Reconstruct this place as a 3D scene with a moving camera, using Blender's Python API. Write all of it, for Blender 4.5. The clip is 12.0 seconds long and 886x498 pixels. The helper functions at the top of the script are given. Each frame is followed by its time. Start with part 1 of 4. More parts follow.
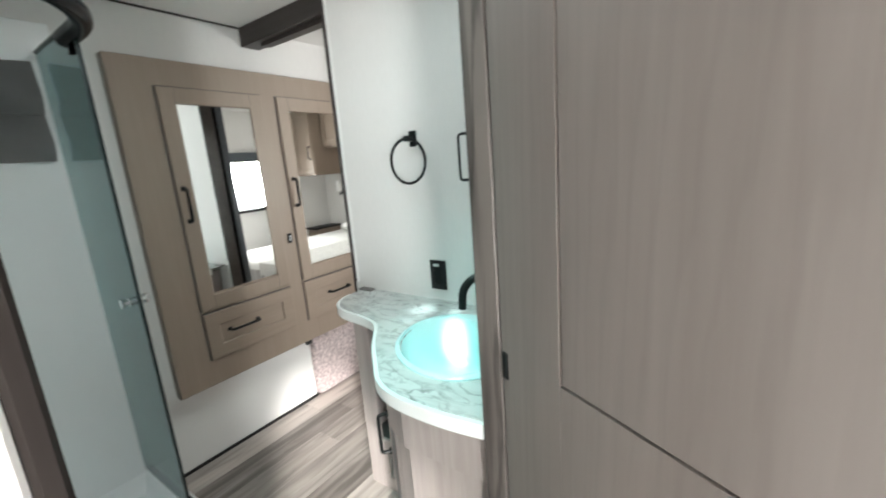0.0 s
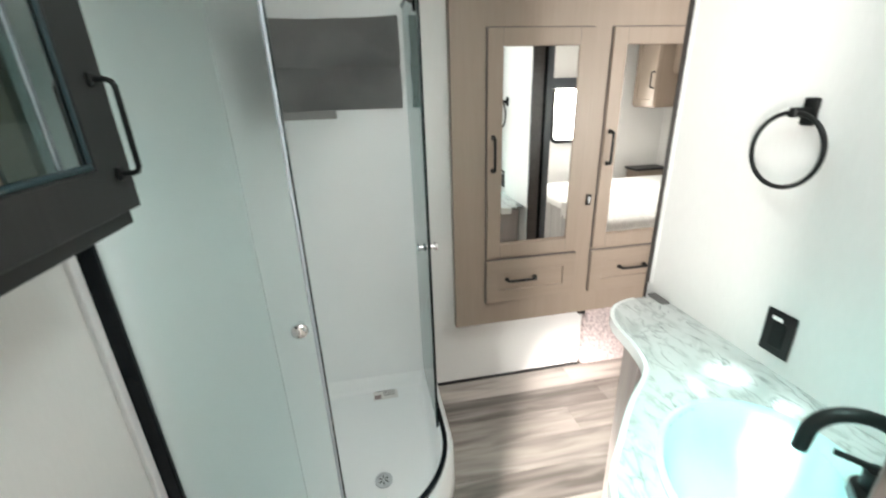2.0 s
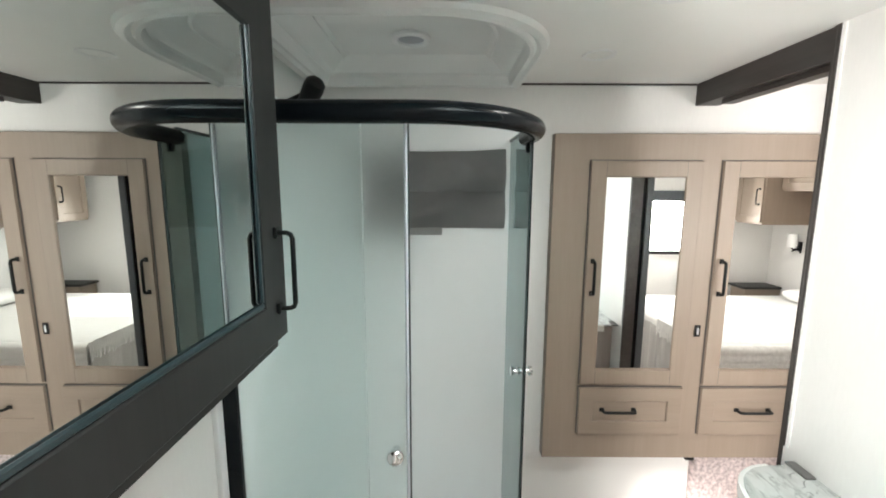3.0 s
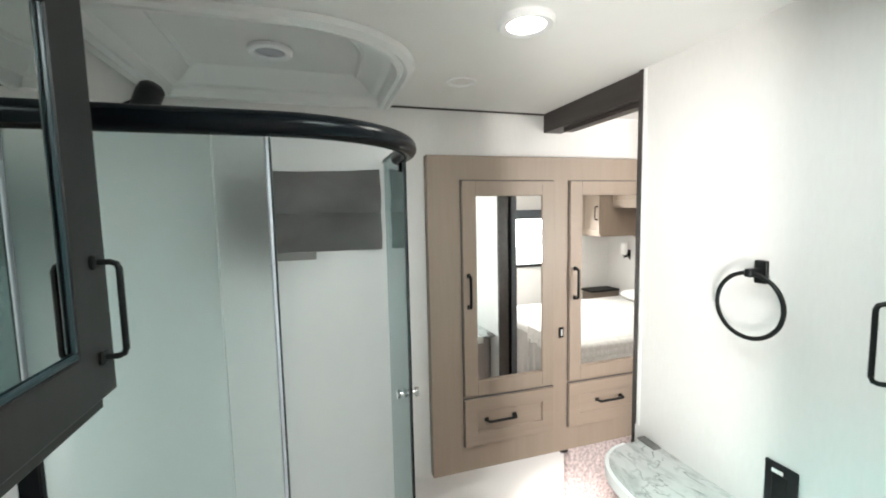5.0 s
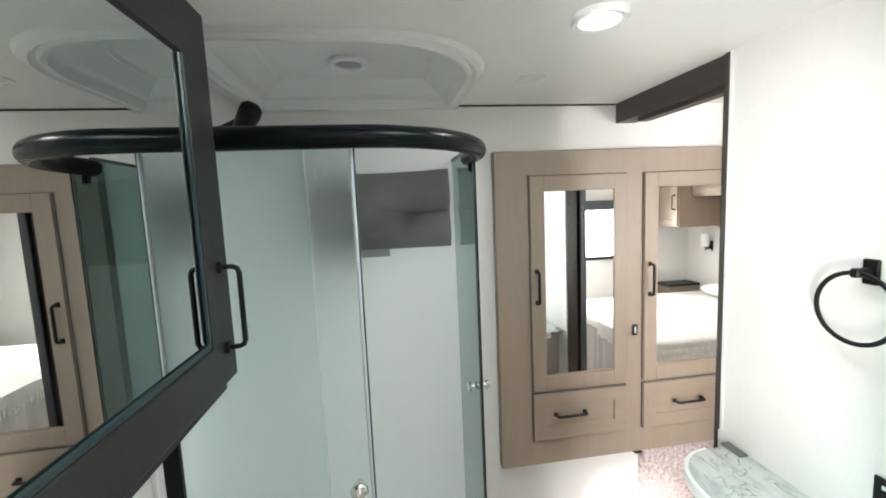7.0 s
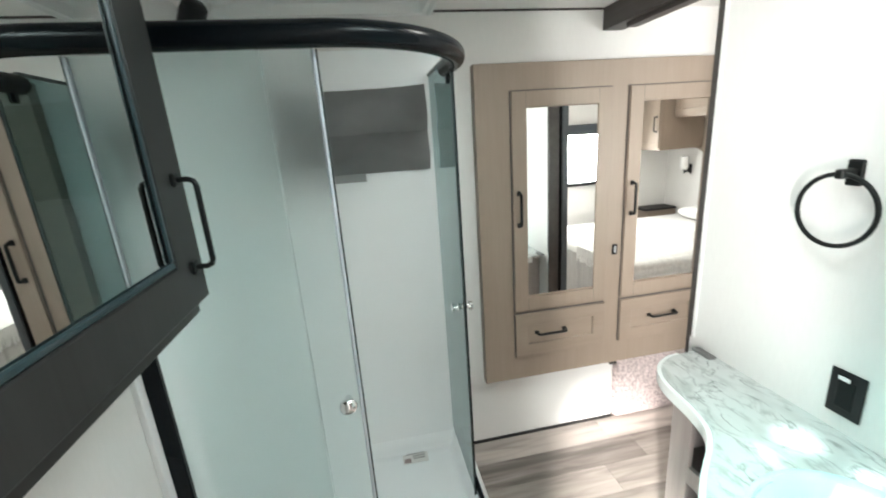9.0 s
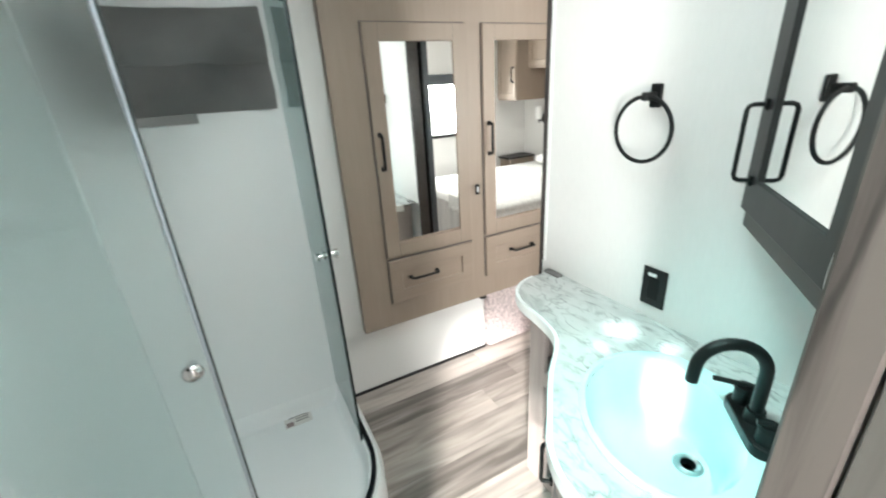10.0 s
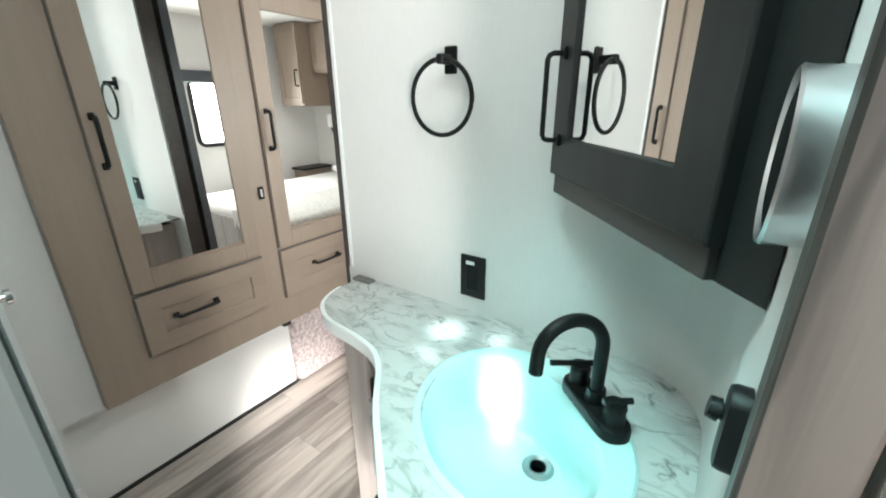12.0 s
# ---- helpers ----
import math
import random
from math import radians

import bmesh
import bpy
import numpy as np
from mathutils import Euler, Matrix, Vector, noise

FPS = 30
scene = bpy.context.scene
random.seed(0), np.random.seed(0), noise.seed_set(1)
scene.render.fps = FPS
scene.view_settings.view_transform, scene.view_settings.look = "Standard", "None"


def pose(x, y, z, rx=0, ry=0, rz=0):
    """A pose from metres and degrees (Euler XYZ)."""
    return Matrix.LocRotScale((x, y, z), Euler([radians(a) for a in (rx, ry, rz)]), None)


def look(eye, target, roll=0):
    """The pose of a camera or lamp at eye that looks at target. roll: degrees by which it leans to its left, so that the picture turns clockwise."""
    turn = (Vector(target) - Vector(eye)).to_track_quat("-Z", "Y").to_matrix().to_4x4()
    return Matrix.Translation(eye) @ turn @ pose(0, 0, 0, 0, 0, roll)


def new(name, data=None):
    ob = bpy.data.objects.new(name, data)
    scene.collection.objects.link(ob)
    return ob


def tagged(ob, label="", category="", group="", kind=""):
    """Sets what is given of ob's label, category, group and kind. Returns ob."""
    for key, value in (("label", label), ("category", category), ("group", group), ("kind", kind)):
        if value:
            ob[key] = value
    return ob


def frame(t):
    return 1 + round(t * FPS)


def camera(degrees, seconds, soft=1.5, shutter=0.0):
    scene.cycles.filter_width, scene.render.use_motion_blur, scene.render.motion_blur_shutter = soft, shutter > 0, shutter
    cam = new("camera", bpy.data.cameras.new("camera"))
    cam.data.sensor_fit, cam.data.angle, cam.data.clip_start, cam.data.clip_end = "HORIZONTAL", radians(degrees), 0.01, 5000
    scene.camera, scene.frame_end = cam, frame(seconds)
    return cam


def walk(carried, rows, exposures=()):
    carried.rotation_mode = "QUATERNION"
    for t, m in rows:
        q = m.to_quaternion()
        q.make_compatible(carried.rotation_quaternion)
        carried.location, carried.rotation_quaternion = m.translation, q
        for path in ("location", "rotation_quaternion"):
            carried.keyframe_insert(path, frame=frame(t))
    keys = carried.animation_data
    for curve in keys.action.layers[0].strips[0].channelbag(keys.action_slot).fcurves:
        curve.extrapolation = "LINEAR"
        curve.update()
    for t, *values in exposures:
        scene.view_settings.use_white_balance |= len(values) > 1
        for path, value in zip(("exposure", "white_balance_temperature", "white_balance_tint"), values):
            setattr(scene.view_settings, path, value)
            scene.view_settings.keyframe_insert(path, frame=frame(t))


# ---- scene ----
cam = camera(95.0, 12.0, soft=1.8, shutter=0.4)
PATH = [
    (0, (0.185, 0.278, 1.343), (-0.958, 1.865, 0.924), -4.4),
    (0.5, (0.156, 0.317, 1.344), (-1.26, 1.64, 0.851), -2.8),
    (1, (0.037, 0.425, 1.398), (-1.583, 1.39, 0.732), -1.9),
    (1.5, (-0.033, 0.49, 1.466), (-1.76, 1.155, 0.708), -1.4),
    (2, (-0.027, 0.529, 1.493), (-1.864, 0.866, 0.778), -2.0),
    (2.5, (-0.038, 0.48, 1.577), (-1.978, 0.598, 1.104), -0.9),
    (3, (-0.041, 0.445, 1.606), (-2.02, 0.444, 1.315), 0.2),
    (3.5, (-0.048, 0.432, 1.609), (-2.036, 0.528, 1.408), 0.2),
    (5.5, (-0.068, 0.458, 1.585), (-1.952, 1.097, 1.388), -1.2),
    (6, (-0.051, 0.444, 1.585), (-1.977, 0.952, 1.401), -1.6),
    (6.5, (-0.037, 0.434, 1.608), (-2.004, 0.763, 1.447), -2.5),
    (8.3, (-0.047, 0.403, 1.618), (-2.007, 0.604, 1.276), -3.4),
    (8.5, (-0.056, 0.423, 1.594), (-2.003, 0.637, 1.191), -3.6),
    (9, (-0.071, 0.428, 1.563), (-1.97, 0.771, 1.036), -4.0),
    (9.5, (-0.052, 0.461, 1.542), (-1.86, 1.027, 0.9), -4.1),
    (10, (-0.071, 0.491, 1.484), (-1.725, 1.334, 0.741), -3.6),
    (10.5, (-0.145, 0.513, 1.397), (-1.606, 1.608, 0.581), -2.7),
    (11, (-0.195, 0.538, 1.32), (-1.5, 1.785, 0.459), -2.3),
    (11.5, (-0.225, 0.597, 1.337), (-1.349, 2.046, 0.54), -0.7),
    (12, (-0.222, 0.646, 1.351), (-1.293, 2.187, 0.66), -0.4),
]
EXPOSURES = [(0, -0.76, 6150, 6), (0.5, -0.55, 6150, 6), (1, -0.42, 6250, 6), (1.5, -0.12, 6400, 8), (2.5, -0.12, 6450, 9), (3.5, -0.03, 6450, 10), (5.5, -0.11, 6400, 9), (6, -0.02, 6400, 9), (6.5, -0.08, 6400, 9), (8.5, -0.08, 6300, 7), (9.5, -0.06, 6250, 6),
             (10, -0.17, 6200, 6), (10.5, -0.28, 6200, 5), (11, -0.36, 6200, 5), (11.5, -0.48, 6200, 5), (12, -0.5, 6200, 5)]
walk(cam, [(t, look(eye, target, roll)) for t, eye, target, roll in PATH], EXPOSURES)

# ---- world and lights ----
world = bpy.data.worlds.new("world")
scene.world = world
world.use_nodes = True
wn = world.node_tree.nodes
sky = wn.new("ShaderNodeTexSky")
sky.sky_type, sky.sun_disc, sky.sun_elevation, sky.sun_rotation = "NISHITA", False, radians(45), radians(120)
wn["Background"].inputs["Strength"].default_value = 0.12
world.node_tree.links.new(sky.outputs[0], wn["Background"].inputs["Color"])


def area(name, m, w, h, power, color):
    d = bpy.data.lights.new(name, "AREA")
    d.shape, d.size, d.size_y, d.energy, d.color = "RECTANGLE", w, h, power, color
    ob = new(name, d)
    ob.matrix_world = m
    return ob


# daylight in the bedroom window, and in an assumed, unseen hallway entry doorway
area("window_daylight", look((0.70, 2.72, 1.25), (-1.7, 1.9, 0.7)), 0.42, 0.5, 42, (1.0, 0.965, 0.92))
area("assumed_hall_daylight", look((1.485, -0.64, 0.80), (-0.6, 0.6, 1.05)), 0.60, 1.10, 208, (1.0, 0.94, 0.885))


def disc_light(name, loc, r, power, color):
    d = bpy.data.lights.new(name, "AREA")
    d.shape, d.size, d.energy, d.color = "DISK", r * 2, power, color
    ob = new(name, d)
    ob.matrix_world = look(loc, (loc[0], loc[1], 0))
    return ob


# teal lamp under the assumed, unseen roof vent, aimed at the sink
area("assumed_vent_daylight", look((-0.46, 0.78, 2.015), (-0.44, 1.10, 0.8)), 0.30, 0.30, 3.2, (0.40, 1.0, 0.90)).data.spread = radians(58)


def sunbeam(target, degrees, power, start=(-0.50, 0.86, 2.0), color=(0.80, 1.0, 0.96), soft=0.025, blend=0.55):
    """A spot lamp for a narrow shaft of sun from the assumed roof vent or entry doorway."""
    d = bpy.data.lights.new("sunbeam", "SPOT")
    d.spot_size, d.spot_blend, d.energy, d.color, d.shadow_soft_size = radians(degrees), blend, power, color, soft
    new("sunbeam", d).matrix_world = look(start, target)


sunbeam((-0.525, 1.285, 0.80), 3.7, 900)
sunbeam((-0.500, 1.228, 0.79), 1.5, 500)
sunbeam((-0.470, 1.195, 0.77), 0.9, 300)
sunbeam((-0.700, 1.350, 0.829), 4.4, 170)
sunbeam((-0.680, 1.245, 0.829), 3.2, 110)
sunbeam((-0.575, 1.375, 0.829), 2.6, 200)
# spot from the assumed entry doorway for the sunlit floor
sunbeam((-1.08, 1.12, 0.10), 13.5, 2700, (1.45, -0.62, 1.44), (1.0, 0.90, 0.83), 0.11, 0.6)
disc_light("puck_glow", (-0.95, 0.937, 2.005), 0.066, 2.6, (1.0, 0.95, 0.885))
# fill lamp added to brighten the bedroom side
disc_light("bedroom_fill_glow", (-0.6, 2.4, 2.005), 0.06, 12, (1.0, 0.95, 0.88))

# ---- materials ----


def mat(name, base, rough=0.5, metal=0.0, var=0.06, scale=6.0, bump=0.0, bump_scale=200.0, stretch=(1, 1, 1), spec=0.5, coat=0.0):
    """A painted, plastic or metal surface with soft variation and fine relief."""
    m = bpy.data.materials.new(name)
    m.use_nodes = True
    nt = m.node_tree
    b = nt.nodes["Principled BSDF"]
    b.inputs["Roughness"].default_value, b.inputs["Metallic"].default_value = rough, metal
    b.inputs["Specular IOR Level"].default_value = spec
    b.inputs["Coat Weight"].default_value = coat
    tc = nt.nodes.new("ShaderNodeTexCoord")
    mp = nt.nodes.new("ShaderNodeMapping")
    mp.inputs["Scale"].default_value = stretch
    nt.links.new(tc.outputs["Object"], mp.inputs["Vector"])
    n1 = nt.nodes.new("ShaderNodeTexNoise")
    n1.inputs["Scale"].default_value, n1.inputs["Detail"].default_value = scale, 6
    nt.links.new(mp.outputs[0], n1.inputs["Vector"])
    mix = nt.nodes.new("ShaderNodeMix")
    mix.data_type = "RGBA"
    lo = [max(0.0, c * (1 - var)) for c in base] + [1]
    hi = [min(1.0, c * (1 + var)) for c in base] + [1]
    mix.inputs["A"].default_value, mix.inputs["B"].default_value = lo, hi
    nt.links.new(n1.outputs["Fac"], mix.inputs["Factor"])
    nt.links.new(mix.outputs["Result"], b.inputs["Base Color"])
    if bump > 0:
        n2 = nt.nodes.new("ShaderNodeTexNoise")
        n2.inputs["Scale"].default_value, n2.inputs["Detail"].default_value = bump_scale, 3
        nt.links.new(mp.outputs[0], n2.inputs["Vector"])
        bp = nt.nodes.new("ShaderNodeBump")
        bp.inputs["Strength"].default_value, bp.inputs["Distance"].default_value = bump, 0.002
        nt.links.new(n2.outputs["Fac"], bp.inputs["Height"])
        nt.links.new(bp.outputs[0], b.inputs["Normal"])
    return m


def wood(name, dark, light, grain=(1, 1, 0.05), rough=0.45, per_object=0.0, scale=40.0, contrast=1.0, cathedral=0.0):
    """Wood-look film: long grain along one axis, broad tone drift, fine pores."""
    m = bpy.data.materials.new(name)
    m.use_nodes = True
    nt = m.node_tree
    b = nt.nodes["Principled BSDF"]
    tc = nt.nodes.new("ShaderNodeTexCoord")
    info = nt.nodes.new("ShaderNodeObjectInfo")
    add = nt.nodes.new("ShaderNodeVectorMath")
    add.operation = "MULTIPLY_ADD"
    add.inputs[1].default_value = (1, 1, 1)
    comb = nt.nodes.new("ShaderNodeCombineXYZ")
    mul = nt.nodes.new("ShaderNodeMath")
    mul.operation = "MULTIPLY"
    mul.inputs[1].default_value = 37.0 if per_object else 0.0
    nt.links.new(info.outputs["Random"], mul.inputs[0])
    for k in range(3):
        nt.links.new(mul.outputs[0], comb.inputs[k])
    nt.links.new(tc.outputs["Object"], add.inputs[0])
    nt.links.new(comb.outputs[0], add.inputs[2])
    mp = nt.nodes.new("ShaderNodeMapping")
    mp.inputs["Scale"].default_value = grain
    nt.links.new(add.outputs[0], mp.inputs["Vector"])
    n1 = nt.nodes.new("ShaderNodeTexNoise")
    n1.inputs["Scale"].default_value, n1.inputs["Detail"].default_value, n1.inputs["Distortion"].default_value = scale, 8, 0.6
    n2 = nt.nodes.new("ShaderNodeTexNoise")
    n2.inputs["Scale"].default_value, n2.inputs["Detail"].default_value = scale * 0.18, 4
    nt.links.new(mp.outputs[0], n1.inputs["Vector"])
    nt.links.new(mp.outputs[0], n2.inputs["Vector"])
    s = nt.nodes.new("ShaderNodeMath")
    s.operation = "ADD"
    nt.links.new(n1.outputs["Fac"], s.inputs[0])
    nt.links.new(n2.outputs["Fac"], s.inputs[1])
    rg = nt.nodes.new("ShaderNodeMapRange")
    rg.inputs["From Min"].default_value, rg.inputs["From Max"].default_value = 1.0 - 0.28 / contrast, 1.0 + 0.28 / contrast
    nt.links.new(s.outputs[0], rg.inputs["Value"])
    mix = nt.nodes.new("ShaderNodeMix")
    mix.data_type = "RGBA"
    mix.inputs["A"].default_value, mix.inputs["B"].default_value = (*dark, 1), (*light, 1)
    nt.links.new(rg.outputs[0], mix.inputs["Factor"])
    hs = nt.nodes.new("ShaderNodeHueSaturation")
    vr = nt.nodes.new("ShaderNodeMapRange")
    vr.inputs["To Min"].default_value, vr.inputs["To Max"].default_value = 1 - per_object, 1 + per_object
    nt.links.new(info.outputs["Random"], vr.inputs["Value"])
    nt.links.new(vr.outputs[0], hs.inputs["Value"])
    nt.links.new(mix.outputs["Result"], hs.inputs["Color"])
    nt.links.new(hs.outputs[0], b.inputs["Base Color"])
    if cathedral > 0:
        cm = nt.nodes.new("ShaderNodeMapping")
        cm.inputs["Scale"].default_value = (24, 24, 2.6)
        nt.links.new(tc.outputs["Object"], cm.inputs["Vector"])
        wv = nt.nodes.new("ShaderNodeTexWave")
        wv.wave_type, wv.rings_direction = "RINGS", "SPHERICAL"
        wv.inputs["Scale"].default_value, wv.inputs["Distortion"].default_value, wv.inputs["Detail"].default_value = 1.3, 5.0, 3.0
        nt.links.new(cm.outputs[0], wv.inputs["Vector"])
        line = nt.nodes.new("ShaderNodeMapRange")
        line.inputs["From Min"].default_value, line.inputs["From Max"].default_value = 0.0, 0.22
        line.inputs["To Min"].default_value, line.inputs["To Max"].default_value = 1 - cathedral, 1
        nt.links.new(wv.outputs["Fac"], line.inputs["Value"])
        nt.links.new(line.outputs[0], hs.inputs["Value"])
    b.inputs["Roughness"].default_value = rough
    bp = nt.nodes.new("ShaderNodeBump")
    bp.inputs["Strength"].default_value, bp.inputs["Distance"].default_value = 0.15, 0.001
    nt.links.new(n1.outputs["Fac"], bp.inputs["Height"])
    nt.links.new(bp.outputs[0], b.inputs["Normal"])
    return m


def glassy(name, color, rough, ior=1.45):
    m = bpy.data.materials.new(name)
    m.use_nodes = True
    b = m.node_tree.nodes["Principled BSDF"]
    b.inputs["Base Color"].default_value = (*color, 1)
    b.inputs["Transmission Weight"].default_value = 1
    b.inputs["Roughness"].default_value, b.inputs["IOR"].default_value = rough, ior
    return m


def marble(name):
    """White laminate with grey veins in two sizes."""
    m = bpy.data.materials.new(name)
    m.use_nodes = True
    nt = m.node_tree
    b = nt.nodes["Principled BSDF"]
    tc = nt.nodes.new("ShaderNodeTexCoord")
    mp = nt.nodes.new("ShaderNodeMapping")
    mp.inputs["Rotation"].default_value, mp.inputs["Scale"].default_value = (0, 0, 0.7), (1.0, 2.0, 1)
    nt.links.new(tc.outputs["Object"], mp.inputs["Vector"])
    col = None
    for scale, width, tone, fac, off in ((3.6, 0.085, (0.30, 0.295, 0.29), 0.60, 0), (5.5, 0.020, (0.13, 0.128, 0.125), 0.75, 9), (10, 0.045, (0.20, 0.195, 0.19), 0.65, 5)):
        n = nt.nodes.new("ShaderNodeTexNoise")
        n.inputs["Scale"].default_value, n.inputs["Detail"].default_value, n.inputs["Distortion"].default_value = scale, 7, 0.6
        o = nt.nodes.new("ShaderNodeVectorMath")
        o.inputs[1].default_value = (off, off, off)
        nt.links.new(mp.outputs[0], o.inputs[0])
        nt.links.new(o.outputs[0], n.inputs["Vector"])
        d = nt.nodes.new("ShaderNodeMath")
        d.operation = "SUBTRACT"
        d.inputs[1].default_value = 0.5
        nt.links.new(n.outputs["Fac"], d.inputs[0])
        a = nt.nodes.new("ShaderNodeMath")
        a.operation = "ABSOLUTE"
        nt.links.new(d.outputs[0], a.inputs[0])
        r = nt.nodes.new("ShaderNodeMapRange")
        r.inputs["From Max"].default_value, r.inputs["To Min"].default_value, r.inputs["To Max"].default_value = width, fac, 0
        nt.links.new(a.outputs[0], r.inputs["Value"])
        big = nt.nodes.new("ShaderNodeTexNoise")
        big.inputs["Scale"].default_value, big.inputs["Detail"].default_value = 5 + off, 2
        nt.links.new(o.outputs[0], big.inputs["Vector"])
        gate = nt.nodes.new("ShaderNodeMapRange")
        gate.inputs["From Min"].default_value, gate.inputs["From Max"].default_value = 0.42, 0.62
        nt.links.new(big.outputs["Fac"], gate.inputs["Value"])
        g = nt.nodes.new("ShaderNodeMath")
        g.operation = "MULTIPLY"
        nt.links.new(r.outputs[0], g.inputs[0])
        nt.links.new(gate.outputs[0], g.inputs[1])
        mix = nt.nodes.new("ShaderNodeMix")
        mix.data_type = "RGBA"
        mix.inputs["A"].default_value, mix.inputs["B"].default_value = (0.585, 0.59, 0.58, 1), (*tone, 1)
        if col:
            nt.links.new(col, mix.inputs["A"])
        nt.links.new(g.outputs[0], mix.inputs["Factor"])
        col = mix.outputs["Result"]
    nt.links.new(col, b.inputs["Base Color"])
    b.inputs["Roughness"].default_value = 0.22
    return m


def emitter(name, color, strength):
    m = bpy.data.materials.new(name)
    m.use_nodes = True
    b = m.node_tree.nodes["Principled BSDF"]
    b.inputs["Base Color"].default_value = (*color, 1)
    b.inputs["Emission Color"].default_value, b.inputs["Emission Strength"].default_value = (*color, 1), strength
    return m


WALLPAPER = mat("linen_wallpaper", (0.74, 0.73, 0.715), 0.6, var=0.035, scale=110, bump=0.22, bump_scale=420, stretch=(1, 1, 0.25))
WHITE_WALL = mat("white_panel", (0.76, 0.76, 0.75), 0.5, var=0.03, scale=3, bump=0.1, bump_scale=90)
CEILING = mat("ceiling_vinyl", (0.83, 0.82, 0.80), 0.55, var=0.03, scale=5, bump=0.2, bump_scale=160)
ABS = mat("shower_plastic", (0.885, 0.906, 0.912), 0.28, var=0.02, scale=4)
DOME = mat("dome_plastic", (0.75, 0.75, 0.74), 0.35, var=0.03, scale=4)
OAK = wood("taupe_oak_film", (0.272, 0.213, 0.169), (0.300, 0.238, 0.191), (1.0, 1.0, 0.05), 0.42, scale=90)
OAK_RAIL = wood("taupe_oak_film_level", (0.272, 0.213, 0.169), (0.300, 0.238, 0.191), (1.0, 0.05, 1.0), 0.42, scale=90)
DOOR_FILM = wood("door_film", (0.143, 0.124, 0.112), (0.166, 0.146, 0.133), (1.0, 1.0, 0.05), 0.4, scale=60, cathedral=0.05)
JAMB_FILM = wood("jamb_film", (0.032, 0.027, 0.0245), (0.112, 0.097, 0.089), (1.0, 1.0, 0.045), 0.42, scale=46, contrast=1.9, cathedral=0.5)
# jamb wood darkened to hold the shade on the unlit far board
JAMB_SHADED = wood("shaded_jamb_film", (0.020, 0.0165, 0.015), (0.031, 0.026, 0.024), (1.0, 1.0, 0.05), 0.5, scale=60)
VANITY = wood("vanity_film", (0.30, 0.265, 0.25), (0.40, 0.36, 0.34), (1.0, 1.0, 0.05), 0.45, scale=50)
CHARCOAL = wood("charcoal_film", (0.0145, 0.0150, 0.0150), (0.0215, 0.0222, 0.0220), (1.0, 1.0, 0.05), 0.42, scale=50)
BEAM = wood("dark_beam_film", (0.026, 0.0215, 0.0195), (0.044, 0.037, 0.034), (0.05, 1.0, 1.0), 0.45, scale=50)
JAMB_SHADED.node_tree.nodes["Principled BSDF"].inputs["Specular IOR Level"].default_value = 0.08
CHARCOAL.node_tree.nodes["Principled BSDF"].inputs["Specular IOR Level"].default_value = 0.3
PLANK = wood("vinyl_plank", (0.17, 0.147, 0.133), (0.48, 0.43, 0.395), (1.0, 0.10, 1.0), 0.38, per_object=0.20, scale=22, contrast=1.35)
GROUT = mat("plank_joint", (0.09, 0.08, 0.07), 0.7)
BLACK = mat("black_metal", (0.007, 0.008, 0.008), 0.42, metal=0.0, var=0.2, spec=0.25)
BLACK_GLOSS = mat("black_tube", (0.004, 0.006, 0.008), 0.26, var=0.2, spec=0.16)
BLACK_PLASTIC = mat("black_plastic", (0.010, 0.010, 0.011), 0.5, var=0.1, spec=0.35)
DARK_SEAL = mat("dark_teal_seal", (0.02, 0.035, 0.035), 0.3, var=0.1)
COUNTER_SHADE = wood("counter_shade_film", (0.13, 0.125, 0.12), (0.18, 0.17, 0.165), (1.0, 1.0, 0.05), 0.45, scale=60)
BLACK_MATT = mat("matt_black_mesh", (0.010, 0.010, 0.011), 0.95, var=0.2, spec=0.05)
CHROME = mat("chrome", (0.85, 0.86, 0.87), 0.12, metal=1.0, var=0.02)
SATIN = mat("satin_silver", (0.62, 0.64, 0.66), 0.3, metal=1.0, var=0.04, scale=30)
STEEL = mat("brushed_aluminium", (0.42, 0.44, 0.45), 0.35, metal=1.0, var=0.05)
MIRROR = mat("mirror_silver", (0.93, 0.95, 0.94), 0.008, metal=1.0, var=0.0)
# plain mirror with its colour lowered so the reflection comes out darker
MIRROR_DIMMED = mat("dimmed_mirror_silver", (0.66, 0.70, 0.69), 0.008, metal=1.0, var=0.0)
CLEAR = glassy("clear_tinted_glass", (0.25, 0.375, 0.375), 0.0)
FROST = glassy("frosted_glass", (0.94, 0.993, 0.984), 0.6, 1.2)
MARBLE = marble("marble_laminate")
EDGE_WHITE = mat("laminate_edge", (0.80, 0.80, 0.79), 0.3, var=0.02)
# white sink with the teal cast of the light mixed into its base
SINK = mat("teal_lit_sink", (0.62, 0.86, 0.87), 0.10, var=0.02, coat=0.3)
FABRIC = mat("grey_fabric", (0.37, 0.366, 0.362), 0.8, var=0.12, scale=9, bump=0.3, bump_scale=300)
CARPET = mat("carpet_pile", (0.50, 0.425, 0.42), 0.95, var=1.0, scale=62, bump=1.0, bump_scale=220)
BED_WHITE = mat("bed_cover", (0.80, 0.79, 0.77), 0.85, var=0.04, scale=20, bump=0.5, bump_scale=60)
STRIPE_GREY = mat("striped_skirt", (0.44, 0.425, 0.41), 0.85, var=0.45, scale=14, stretch=(1, 1, 0.03))
THROW = mat("throw_weave", (0.78, 0.77, 0.75), 0.9, var=0.25, scale=40, bump=0.6, bump_scale=150)
WHITE_PLASTIC = mat("white_plastic", (0.80, 0.80, 0.80), 0.35, var=0.02)
